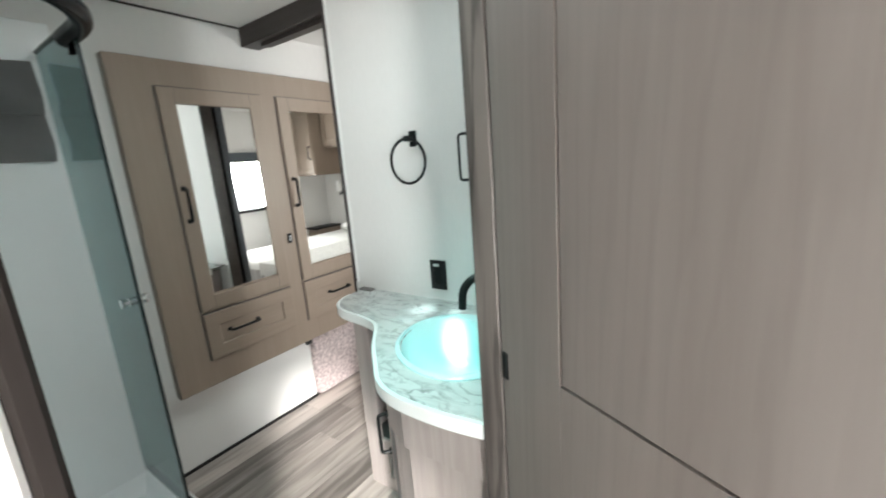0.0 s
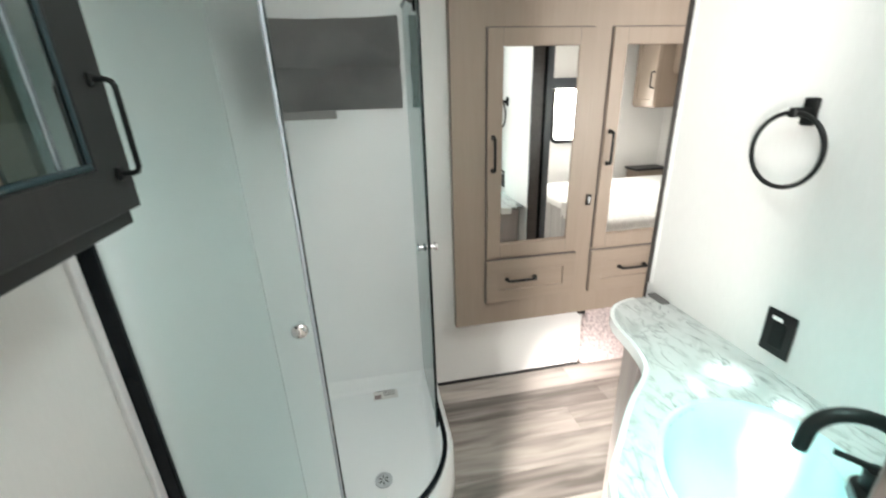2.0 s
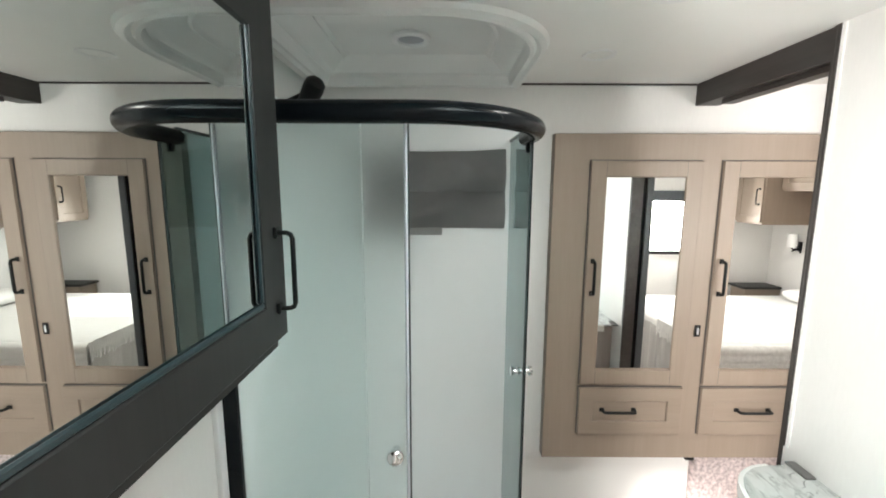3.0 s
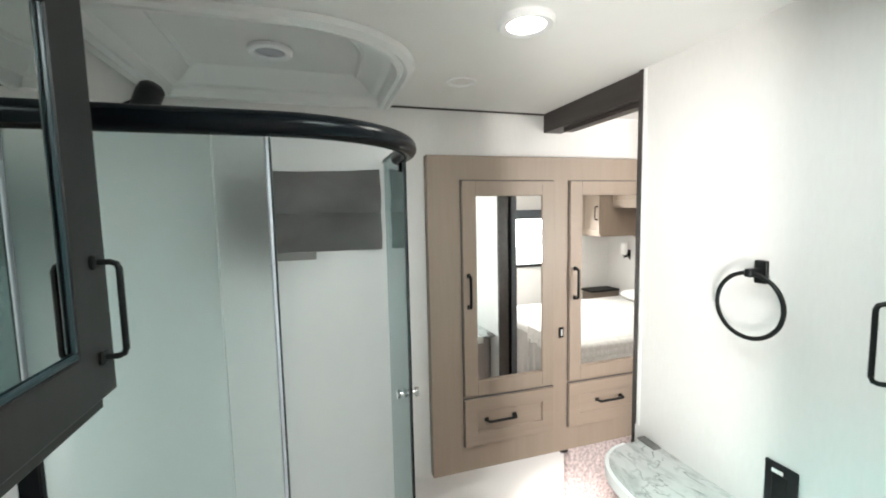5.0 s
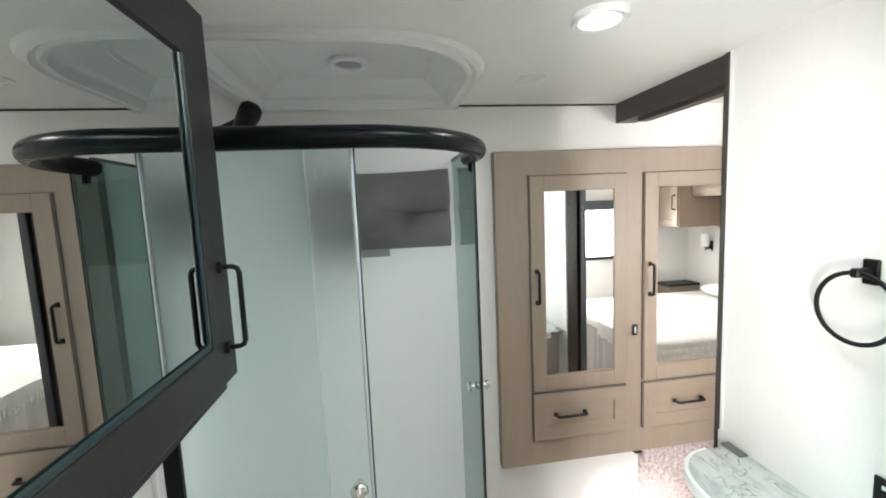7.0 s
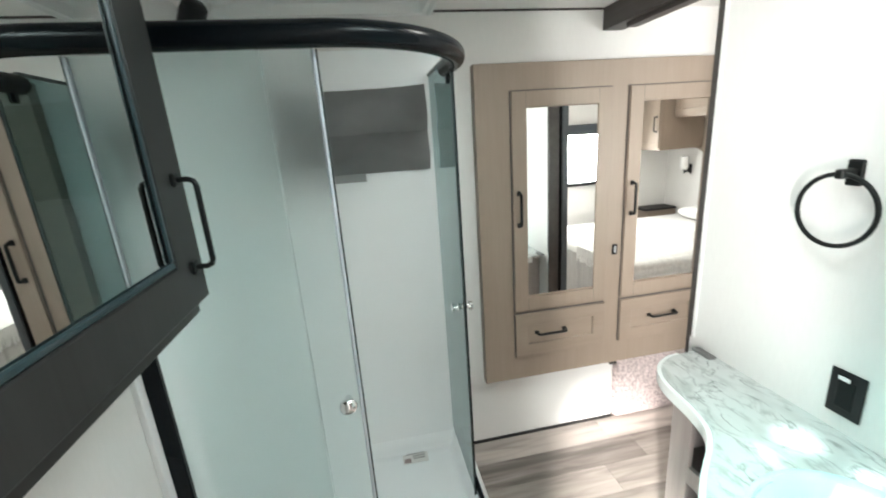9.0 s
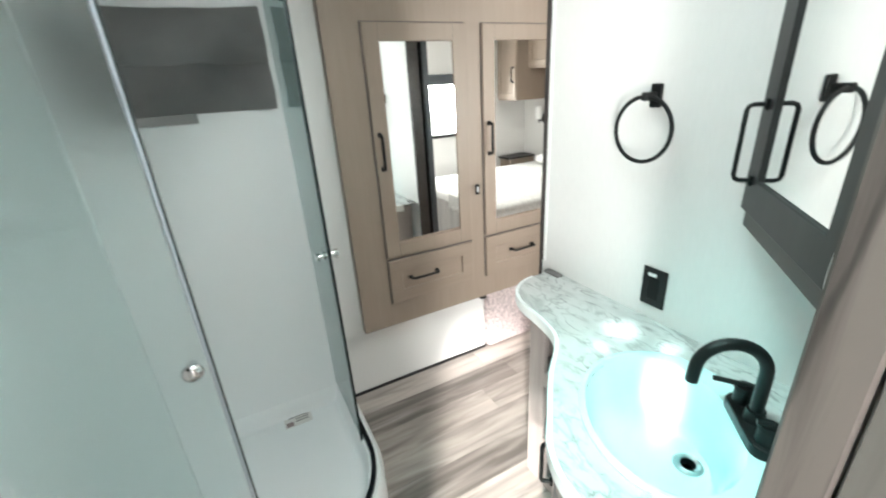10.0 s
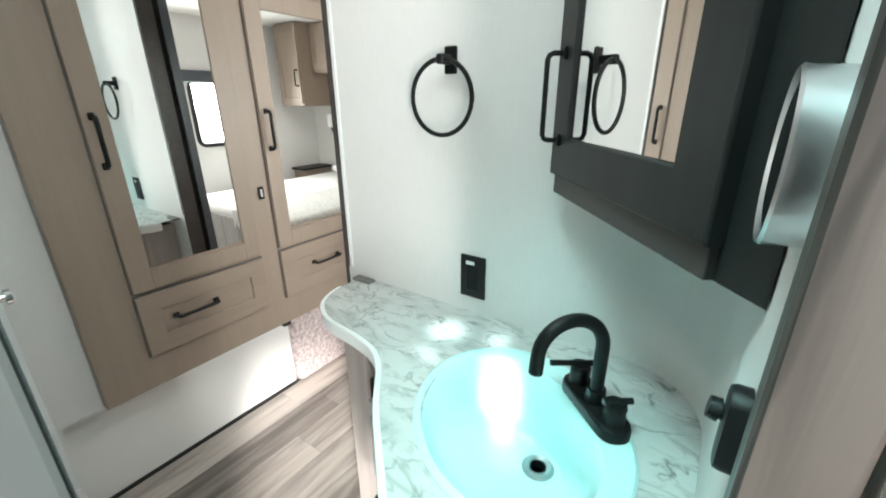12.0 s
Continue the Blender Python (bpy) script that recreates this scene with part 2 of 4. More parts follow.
LENS_OFF = mat("lamp_lens", (0.36, 0.37, 0.41), 0.3, var=0.03)
LENS_PALE = mat("lamp_lens_pale", (0.66, 0.66, 0.68), 0.4, var=0.02)
LENS_ON = emitter("lamp_lens_lit", (1.0, 0.96, 0.9), 9.0)
TEAL_BEAD = mat("teal_glazing_bead", (0.016, 0.034, 0.040), 0.3, var=0.1)
EDGE_STRIP = mat("pale_blue_edge_strip", (0.54, 0.58, 0.63), 0.25, var=0.04)
# charcoal film again, lighter and warmer for the light on the bottom rail
LIT_CHARCOAL = wood("lit_charcoal_film", (0.034, 0.031, 0.029), (0.046, 0.042, 0.040), (0.05, 0.05, 1.0), 0.45, scale=50)
SLATE = mat("slate_laminate", (0.060, 0.072, 0.084), 0.4, var=0.1)
PAPER = mat("label_paper", (0.72, 0.70, 0.68), 0.6)
PRINT_RED = mat("label_print_red", (0.28, 0.21, 0.21), 0.6)
PRINT_GREY = mat("label_print_grey", (0.22, 0.21, 0.21), 0.6)
RUBBER = mat("black_gasket", (0.014, 0.014, 0.014), 0.6, var=0.2)
# one dark tone: real door joints, plus shade painted into gaps and recesses
SHADE_AND_JOINT = mat("dark_shade_and_joint", (0.10, 0.092, 0.088), 0.7, var=0.2)
ASSUMED_VENT_LID = emitter("assumed_vent_lid_glow", (0.88, 1.0, 0.985), 22.0)
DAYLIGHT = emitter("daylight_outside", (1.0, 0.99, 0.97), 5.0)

# ---- mesh helpers ----


def box(bm, x0, x1, y0, y1, z0, z1, bevel=0.0, m=None, seg=1):
    g = bmesh.ops.create_cube(bm, size=1.0)
    vs = g["verts"]
    for v in vs:
        v.co = Vector((x0 + (v.co.x + 0.5) * (x1 - x0), y0 + (v.co.y + 0.5) * (y1 - y0), z0 + (v.co.z + 0.5) * (z1 - z0)))
    if m is not None:
        bmesh.ops.transform(bm, matrix=m, verts=vs)
    if bevel > 0:
        es = list({e for v in vs for e in v.link_edges})
        bmesh.ops.bevel(bm, geom=es, offset=bevel, segments=seg, affect="EDGES", profile=0.5)
    return bm


def cyl(bm, p, q, r0, r1=None, seg=20, cap=True):
    p, q = Vector(p), Vector(q)
    d = q - p
    m = Matrix.Translation((p + q) / 2) @ d.to_track_quat("Z", "Y").to_matrix().to_4x4()
    bmesh.ops.create_cone(bm, cap_ends=cap, segments=seg, radius1=r0, radius2=r0 if r1 is None else r1, depth=d.length, matrix=m)
    return bm


def tube(bm, pts, r, seg=12, closed=False):
    """A round bar along points."""
    pts = [Vector(p) for p in pts]
    n = len(pts)
    rings = []
    side = None
    for i, p in enumerate(pts):
        a = pts[i - 1] if (i > 0 or closed) else p
        b = pts[(i + 1) % n] if (i < n - 1 or closed) else p
        t = (b - a).normalized()
        if side is None:
            side = t.orthogonal().normalized()
        side = (side - t * side.dot(t)).normalized()
        up = t.cross(side)
        rings.append([bm.verts.new(p + r * (math.cos(2 * math.pi * k / seg) * side + math.sin(2 * math.pi * k / seg) * up)) for k in range(seg)])
    for i in range(n if closed else n - 1):
        A, B = rings[i], rings[(i + 1) % n]
        for k in range(seg):
            bm.faces.new((A[k], A[(k + 1) % seg], B[(k + 1) % seg], B[k]))
    if not closed:
        bm.faces.new(rings[0][::-1])
        bm.faces.new(rings[-1])
    bmesh.ops.recalc_face_normals(bm, faces=bm.faces[:])
    return bm


def prism(bm, pts, z0, z1):
    """An upright prism on a plan outline."""
    lo = [bm.verts.new((x, y, z0)) for x, y in pts]
    hi = [bm.verts.new((x, y, z1)) for x, y in pts]
    n = len(pts)
    for i in range(n):
        bm.faces.new((lo[i], lo[(i + 1) % n], hi[(i + 1) % n], hi[i]))
    bm.faces.new(hi)
    bm.faces.new(lo[::-1])
    bmesh.ops.recalc_face_normals(bm, faces=bm.faces[:])
    return bm


def ribbon(bm, pts, thick, z0, z1):
    """An upright sheet of some thickness along a plan line; thickness to the left of the line."""
    n = len(pts)
    out = []
    for i in range(n):
        a, b = Vector(pts[max(0, i - 1)]), Vector(pts[min(n - 1, i + 1)])
        t = (b - a).normalized()
        out.append((pts[i][0] - t.y * thick, pts[i][1] + t.x * thick))
    rows = []
    for p, q in zip(pts, out):
        rows.append([bm.verts.new((*p, z0)), bm.verts.new((*q, z0)), bm.verts.new((*q, z1)), bm.verts.new((*p, z1))])
    for A, B in zip(rows, rows[1:]):
        for k in range(4):
            bm.faces.new((A[k], A[(k + 1) % 4], B[(k + 1) % 4], B[k]))
    bm.faces.new(rows[0][::-1])
    bm.faces.new(rows[-1])
    bmesh.ops.recalc_face_normals(bm, faces=bm.faces[:])
    return bm


def part(name, bm, material, parent=None, label="", smooth=False):
    me = bpy.data.meshes.new(name)
    bm.to_mesh(me)
    bm.free()
    me.materials.append(material)
    if smooth:
        me.polygons.foreach_set("use_smooth", [True] * len(me.polygons))
        me.set_sharp_from_angle(angle=radians(35))
    ob = new(name, me)
    if parent is not None:
        ob.parent = parent
        ob.matrix_parent_inverse = parent.matrix_basis.inverted() if parent.parent is None else Matrix.Identity(4)
    if label:
        ob["label"] = label
    return ob


def thing(name, loc, label, category, group="", kind=""):
    ob = new(name)
    ob.empty_display_size = 0.05
    ob.location = loc
    return tagged(ob, label, category, group, kind)


def B(*a, **k):
    return box(bmesh.new(), *a, **k)


def structure(name, bm, material, label, category="wall", smooth=False):
    return tagged(part(name, bm, material, None, "", smooth), label, category, "", "structure")


# ---- the setting ----
CEIL = 2.03
XW = -1.76      # wall behind the wardrobe
YA = 1.465      # wall with the towel ring
YL = -0.10      # wall with the long mirror cabinet
XB = -0.17      # wall at the end of the vanity

structure("wall_wardrobe", B(XW - 0.05, XW, YL - 0.05, 3.9, 0.40, 2.25), WALLPAPER, "white linen-textured wall above and around the wardrobe")
panel = structure("wall_under_wardrobe", B(-1.87, -1.82, 0.785, 1.628, 0.012, 0.3995, 0.002), WHITE_WALL, "white panel under the overhanging wardrobe")
structure("wall_step", B(-1.87, XW, -0.1, 0.784, 0.0, 0.3995), WHITE_WALL, "white wall foot behind the shower")
structure("gasket", B(-1.823, -1.812, 0.785, 1.626, 0.0, 0.014), RUBBER, "black rubber seal along the foot of the white panel", "trim")
structure("wall_long", B(XW - 0.05, XB, YL - 0.05, YL, 0.0, 2.25), WALLPAPER, "pale wall behind the shower and mirror cabinet")

# towel-ring wall with a rounded inner corner towards the door
R = 0.16
arc = [(XB - R + R * math.cos(a), YA - R + R * math.sin(a)) for a in [math.pi / 2 * (1 - i / 10) for i in range(11)]]
structure("wall_towel_ring", ribbon(bmesh.new(), [(-1.159, YA)] + arc + [(XB, 0.90)], 0.045, 0.0, CEIL), WALLPAPER,
          "white linen-textured bathroom wall with a rounded corner", smooth=True)
structure("wall_edge_pocket", B(-1.166, -1.1585, YA + 0.0555, YA + 0.0755, 0.0, CEIL), BLACK_MATT, "black door pocket in the free end of the wall", "trim")
structure("wall_edge_post", B(-1.172, -1.1585, YA + 0.076, YA + 0.110, 0.0, CEIL, 0.001), SLATE, "dark slate upright on the free end of the wall", "trim")
edge_bm = B(-1.168, -1.1585, YA - 0.006, YA + 0.055, 0.0, CEIL, 0.001)
box(edge_bm, -1.1584, -1.1485, YA - 0.006, YA - 0.0005, 0.855, CEIL, 0.001)
structure("wall_edge_trim", edge_bm, BEAM, "dark wood trim on the free end of the wall", "trim")
structure("wall_edge_bead", B(-1.1484, -1.138, YA - 0.004, YA, 0.855, CEIL), EDGE_WHITE, "slim white bead beside the dark wall edge", "trim")
structure("wall_ring_back", B(-1.158, -0.05, YA + 0.05, YA + 0.098, 0.0, CEIL), WALLPAPER, "pale bedroom side of the bathroom wall")
structure("header_beam", B(XW, -1.1585, YA + 0.002, YA + 0.095, 1.945, CEIL, 0.002), BEAM, "dark wood header beam under the ceiling", "beam")
structure("header_beam_lip", B(XW + 0.12, -1.1585, YA + 0.03, YA + 0.075, 1.928, 1.946, 0.001), BEAM, "dark track under the header beam", "beam")

# jamb at the door side
structure("door_jamb", B(-0.184, -0.137, 0.878, 0.900, 0.0, CEIL, 0.003), JAMB_FILM, "taupe wood door jamb", "door frame")

structure("door_jamb_far", B(XB + 0.020, -0.088, 0.296, 0.310, 0.0, CEIL, 0.003), JAMB_SHADED, "wood door jamb board, shade darkened into its colour", "door frame")
structure("door_casing", B(XB + 0.021, -0.090, 0.268, 0.2955, 0.0, CEIL, 0.003), WHITE_WALL, "white door casing on the hallway side", "door frame")
structure("wall_doorway", B(XB + 0.0005, -0.10, -1.45, 0.2675, 0.0, CEIL), WALLPAPER, "pale wall beside the bathroom doorway")

# bedroom shell, and an assumed hallway shell that stays out of view
structure("wall_hall", B(XB + 0.045, 1.55, 0.97, 1.02, 0.0, 2.25), WALLPAPER, "pale assumed hallway wall, unseen")
structure("wall_hall_side", B(-0.10, 1.5, -1.50, -1.45, 0.0, 2.25), WALLPAPER, "pale assumed side wall of the hallway, unseen")
structure("wall_hall_end", B(1.5, 1.55, -1.45, 0.97, 0.0, 2.25), WALLPAPER, "pale assumed wall closing the hallway, unseen")
XE, YH = 0.75, 3.80
structure("wall_bedroom_low", B(XE, XE + 0.05, YA, YH, 0.0, 0.98), WALLPAPER, "pale bedroom wall below the window")
structure("wall_bedroom_high", B(XE, XE + 0.05, YA, YH, 1.50, 2.25), WALLPAPER, "pale bedroom wall above the window")
structure("wall_bedroom_side", B(XE, XE + 0.05, YA, 2.50, 0.98, 1.50), WALLPAPER, "pale bedroom wall beside the window")
structure("wall_bedroom_far", B(XE, XE + 0.05, 2.92, YH, 0.98, 1.50), WALLPAPER, "pale bedroom wall past the window")
structure("wall_bedroom_head", B(XW - 0.05, XE + 0.05, YH, YH + 0.05, 0.0, 2.25), WALLPAPER, "pale wall behind the bed head")
structure("wall_bedroom_return", B(-0.05, XE, YA + 0.05, YA + 0.10, 0.0, CEIL), WALLPAPER, "pale bedroom end wall")

# floor base and carpet
structure("floor", B(-1.9, 1.6, -1.55, 2.40, -0.05, -0.004), GROUT, "grey wood-look vinyl plank floor", "floor")
structure("carpet_floor", B(-1.9, 0.8, 2.40, 3.85, -0.05, 0.008, 0.004), CARPET, "mottled pinkish-grey bedroom carpet", "carpet")


# ---- plan helpers with holes ----


def sheet(bm, outer, inner, z):
    """A flat face with a hole."""
    eds = []
    for loop in (outer, inner):
        vs = [bm.verts.new((x, y, z)) for x, y in loop]
        eds += [bm.edges.new((vs[i], vs[(i + 1) % len(vs)])) for i in range(len(vs))]
    bmesh.ops.triangle_fill(bm, use_beauty=True, use_dissolve=False, edges=eds)
    return bm


def slab_hole(bm, outer, inner, z0, z1):
    sheet(bm, outer, inner, z0)
    sheet(bm, outer, inner, z1)
    for loop in (outer, inner):
        n = len(loop)
        lo = [bm.verts.new((x, y, z0)) for x, y in loop]
        hi = [bm.verts.new((x, y, z1)) for x, y in loop]
        for i in range(n):
            bm.faces.new((lo[i], lo[(i + 1) % n], hi[(i + 1) % n], hi[i]))
    bmesh.ops.remove_doubles(bm, verts=bm.verts[:], dist=0.0002)
    bmesh.ops.recalc_face_normals(bm, faces=bm.faces[:])
    return bm


def loft(bm, loops, cap_last=True):
    """Rings of equal count joined one to the next."""
    rows = [[bm.verts.new(p) for p in loop] for loop in loops]
    n = len(rows[0])
    for A, C in zip(rows, rows[1:]):
        for i in range(n):
            bm.faces.new((A[i], A[(i + 1) % n], C[(i + 1) % n], C[i]))
    if cap_last:
        bm.faces.new(rows[-1])
    bmesh.ops.recalc_face_normals(bm, faces=bm.faces[:])
    return bm


def smooth_line(pts, n=6, closed=False):
    """Catmull-Rom through plan points."""
    out = []
    m = len(pts)
    for i in range(m if closed else m - 1):
        p0, p1 = pts[(i - 1) % m] if (closed or i > 0) else pts[i], pts[i]
        p2 = pts[(i + 1) % m]
        p3 = pts[(i + 2) % m] if (closed or i + 2 < m) else p2
        for k in range(n):
            t = k / n
            out.append(tuple(0.5 * (2 * b + (c - a) * t + (2 * a - 5 * b + 4 * c - d) * t * t + (3 * b - a - 3 * c + d) * t ** 3) for a, b, c, d in zip(p0, p1, p2, p3)))
    if not closed:
        out.append(tuple(pts[-1]))
    return out


# ceiling: one mesh with the dome's hole
DR = 0.31


def dome_outline(k):
    """Rounded outline of the shower dome, shrunk by k."""
    x0, y0, y1, x1 = -1.745 + k, -0.03 + k, 0.72 - k, -1.07 - k
    r = DR - 0.3 * k
    a = [(x1 - r + r * math.cos(q), y1 - r + r * math.sin(q)) for q in [math.pi / 2 * i / 10 for i in range(11)]]
    r2 = 0.10
    c = [(x1 - r2 + r2 * math.cos(q), y0 + r2 + r2 * math.sin(q)) for q in [-math.pi / 2 * (1 - i / 5) for i in range(6)]]
    return c + a + [(x0, y1), (x0, y0)]


bm = bmesh.new()
slab_hole(bm, [(-1.9, -1.55), (1.6, -1.55), (1.6, 3.9), (-1.9, 3.9)], dome_outline(0.0), CEIL, CEIL + 0.02)
structure("ceiling", bm, CEILING, "off-white vinyl ceiling", "ceiling")
structure("ceiling_trim", B(XW, XW + 0.006, 0.74, YA, CEIL - 0.007, CEIL), BEAM, "thin dark seam strip at the ceiling", "trim")
structure("roof", B(-2.0, 1.7, -1.6, 4.0, 2.25, 2.28), CEILING, "plain roof over the rooms", "roof")

dome = thing("shower_dome", (-1.4, 0.35, CEIL), "off-white moulded plastic ceiling dome over the shower", "ceiling dome")
bm = bmesh.new()
loft(bm, [[(x, y, z) for x, y in dome_outline(k)] for k, z in ((0.002, CEIL + 0.001), (0.016, CEIL + 0.004), (0.026, CEIL + 0.016), (0.044, CEIL + 0.020), (0.052, CEIL + 0.026), (0.100, CEIL + 0.060), (0.108, CEIL + 0.056), (0.120, CEIL + 0.066))])
part("dome_shell", bm, DOME, dome, smooth=True)
bm = bmesh.new()
loft(bm, [[(x, y, z) for x, y in dome_outline(k)] for k, z in ((-0.038, CEIL - 0.001), (-0.032, CEIL - 0.014), (-0.018, CEIL - 0.020), (-0.006, CEIL - 0.010), (0.0, CEIL - 0.018), (0.010, CEIL - 0.016), (0.02, CEIL + 0.006))], cap_last=False)
part("dome_moulding", bm, DOME, dome, "ribbed rim moulding", smooth=True)


def puck(name, x, y, z, r, lens, label):
    t = thing(name, (x, y, z), label, "ceiling light", "ceiling puck lights")
    ring = [(r, 0), (r, -0.010), (r * 0.92, -0.016), (r * 0.70, -0.013), (r * 0.68, -0.004)]
    n = 36
    bm = loft(bmesh.new(), [[(x + q * math.cos(2 * math.pi * i / n), y + q * math.sin(2 * math.pi * i / n), z + h) for i in range(n)] for q, h in ring], False)
    part("bezel", bm, WHITE_PLASTIC, t, smooth=True)
    bm = loft(bmesh.new(), [[(x + q * math.cos(2 * math.pi * i / n), y + q * math.sin(2 * math.pi * i / n), z + h) for i in range(n)] for q, h in ((r * 0.69, -0.006), (r * 0.5, -0.009), (r * 0.2, -0.010))])
    part("lens", bm, lens, t, smooth=True)
    return t


puck("puck_light", -1.443, 0.338, CEIL + 0.064, 0.064, LENS_OFF, "unlit white round puck light in the shower dome")
puck("puck_light", -1.406, 0.938, CEIL + 0.0115, 0.055, LENS_PALE, "unlit flat white puck light on the ceiling")
puck("puck_light", -0.95, 0.937, CEIL, 0.066, LENS_ON, "lit white round puck light on the ceiling")
# added fixture to go with the bedroom fill lamp
puck("puck_light", -0.6, 2.4, CEIL, 0.066, LENS_ON, "added lit puck light that brightens the bedroom")


# ---- cabinet fronts and handles ----
def handle(parent, m, length, out=0.032, bar=0.0062):
    """A black squared bow handle along local z, standing out along local y."""
    h = length / 2
    bm = bmesh.new()
    rr = 0.010
    path = [(0, 0, -h), (0, out - rr, -h), (0, out - rr * 0.3, -h + rr * 0.3), (0, out, -h + rr), (0, out, h - rr), (0, out - rr * 0.3, h - rr * 0.3), (0, out - rr, h), (0, 0, h)]
    tube(bm, path, bar, 8)
    for s in (-h, h):
        box(bm, -0.008, 0.008, 0.0, 0.007, s - 0.010, s + 0.010, 0.002)
    bmesh.ops.transform(bm, matrix=m, verts=bm.verts[:])
    return part("handle", bm, BLACK, parent, "black bow handle", smooth=True)


def shaker(bm, x0, x1, z0, z1, stile, thick, inset, m, bevel=0.0025, near=None, slope=0.0015, foot=None):
    """A framed front in the local xz plane, its face at y=0: one moulded piece. near: another width for the stile at x1."""
    near = stile if near is None else near
    foot = stile if foot is None else foot

    def rect(k, y, inner=False):
        a, b, c, d = (x0 + stile, x1 - near, z0 + foot, z1 - stile) if inner else (x0, x1, z0, z1)
        return [tuple(m @ Vector(p)) for p in ((a + k, y, c + k), (b - k, y, c + k), (b - k, y, d - k), (a + k, y, d - k))]

    rows = [rect(0, -thick), rect(0, -bevel), rect(bevel * 0.3, -bevel * 0.3), rect(bevel, 0), rect(-0.002, 0, True), rect(0, -0.002, True), rect(slope, -inset, True)]
    loft(bm, [rows[0], *rows[1:]])
    bm.faces.new([v for v in bm.verts[:4]][::-1])
    bmesh.ops.recalc_face_normals(bm, faces=bm.faces[:])
    return bm


def local_box(x0, x1, y0, y1, z0, z1, m, bevel=0.0):
    return box(bmesh.new(), x0, x1, y0, y1, z0, z1, bevel, m)


# ---- wardrobe ----
XD = -1.70
W = Matrix(((0, 1, 0, XD), (-1, 0, 0, 0), (0, 0, 1, 0), (0, 0, 0, 1)))   # local x = -y, local y = +x
wardrobe = thing("wardrobe", (XD, 1.55, 0.41), "taupe oak wardrobe with two mirrored doors and drawers", "wardrobe")
bm = bmesh.new()
box(bm, -1.87, -1.7165, 0.892, 2.36, 0.412, 1.83, 0.002)
part("body", bm, OAK, wardrobe)
for y0, y1, first in ((1.040, 1.490, True), (1.574, 2.024, False)):
    bm = shaker(bmesh.new(), -y1, -y0, 0.770, 1.722, 0.064, 0.018, 0.010, W)
    d = part("door", bm, OAK, wardrobe)
    # thin dark strips paint the shadow line at door and drawer edges
    part("shadow_strip", local_box(-y1 - 0.0005, -y0 + 0.0035, -0.0162, -0.0125, 0.768, 1.7265, W), SHADE_AND_JOINT, d, "dark strip painting the shadow line round the door")
    part("mirror", local_box(-y1 + 0.066, -y0 - 0.066, -0.010, -0.006, 0.770 + 0.074, 1.722 - 0.066, W), MIRROR, d, "mirror panel")
    handle(d, W @ pose(-y0 - 0.024, 0, 1.245), 0.138)
    for jx in (-y1 + 0.063, -y0 - 0.063):
        for z0, z1 in ((0.773, 0.833), (1.659, 1.719)):
            part("joint", local_box(jx - 0.0006, jx + 0.0006, -0.001, 0.0004, z0, z1, W), SHADE_AND_JOINT, d)
    bm = shaker(bmesh.new(), -y1, -y0, 0.535, 0.752, 0.062, 0.018, 0.008, W)
    dr = part("drawer", bm, OAK_RAIL, wardrobe)
    part("shadow_strip", local_box(-y1 - 0.0005, -y0 + 0.0035, -0.0162, -0.0125, 0.533, 0.7565, W), SHADE_AND_JOINT, dr, "dark strip painting the shadow line round the drawer")
    handle(dr, W @ pose(-(y0 + y1) / 2 + (0.055 if first else -0.0), 0, 0.655) @ pose(0, 0, 0, 0, 90, 0), 0.138)
c = part("catch", local_box(-1.546, -1.522, -0.012, -0.008, 0.985, 1.035, W, 0.001), BLACK, wardrobe, "small black catch plate")
part("catch_slot", local_box(-1.538, -1.530, -0.0085, -0.005, 0.995, 1.025, W, 0.001), SATIN, c)

carpet_box = thing("carpeted_riser", (-1.84, 1.9, 0.0), "mottled pinkish-grey carpet wrapped over a slide-out riser", "carpet")
part("carpet_wrap", B(-1.90, -1.788, 1.632, 3.7, 0.0, 0.375, 0.03, seg=3), CARPET, carpet_box, smooth=True)
bracket = tagged(part("bracket", B(-1.775, -1.75, 1.565, 1.605, 0.372, 0.4118, 0.004), BLACK_PLASTIC), "small black bracket under the wardrobe", "bracket")

# ---- shower ----
SC, SR = (-1.32, 0.37), 0.35
XF = SC[0] + SR
YS = SC[1] + SR


def shower_line(r, y_end=YL, x_end=XW + 0.005, n=14):
    """The bowed front: from the back wall, round the corner, to the side wall."""
    d = r - SR
    pts = [(x_end, YS + d)]
    pts += [(SC[0] + r * math.sin(a), SC[1] + r * math.cos(a)) for a in [math.pi / 2 * i / n for i in range(n + 1)]]
    return pts + [(XF + d, y_end)]


shower = thing("shower_enclosure", (-1.35, 0.3, 0.0), "neo-round shower with frosted sliding glass and black rail", "shower")
front = shower_line(0.405)
bm = bmesh.new()
inner = shower_line(0.345)
outer_loop = front + [(XW, YL)]
outer_loop[0] = (XW, outer_loop[0][1])
inner_loop = [(x if x > XW + 0.02 else XW + 0.018, y) for x, y in inner]
inner_loop[-1] = (inner_loop[-1][0], YL + 0.03)
inner_loop += [(XW + 0.018, YL + 0.03)]


def shrink(k):
    cx, cy = -1.38, 0.28
    return [(cx + (x - cx) * k, cy + (y - cy) * k) for x, y in inner_loop]


loops = [[(x, y, 0.0) for x, y in outer_loop], [(x, y, 0.15) for x, y in outer_loop]]
rim = [(x, y, 0.172) for x, y in shower_line(0.392) + [(XW, YL)]]
rim2 = [(x, y, 0.172) for x, y in shower_line(0.352) + [(XW + 0.012, YL + 0.012)]]
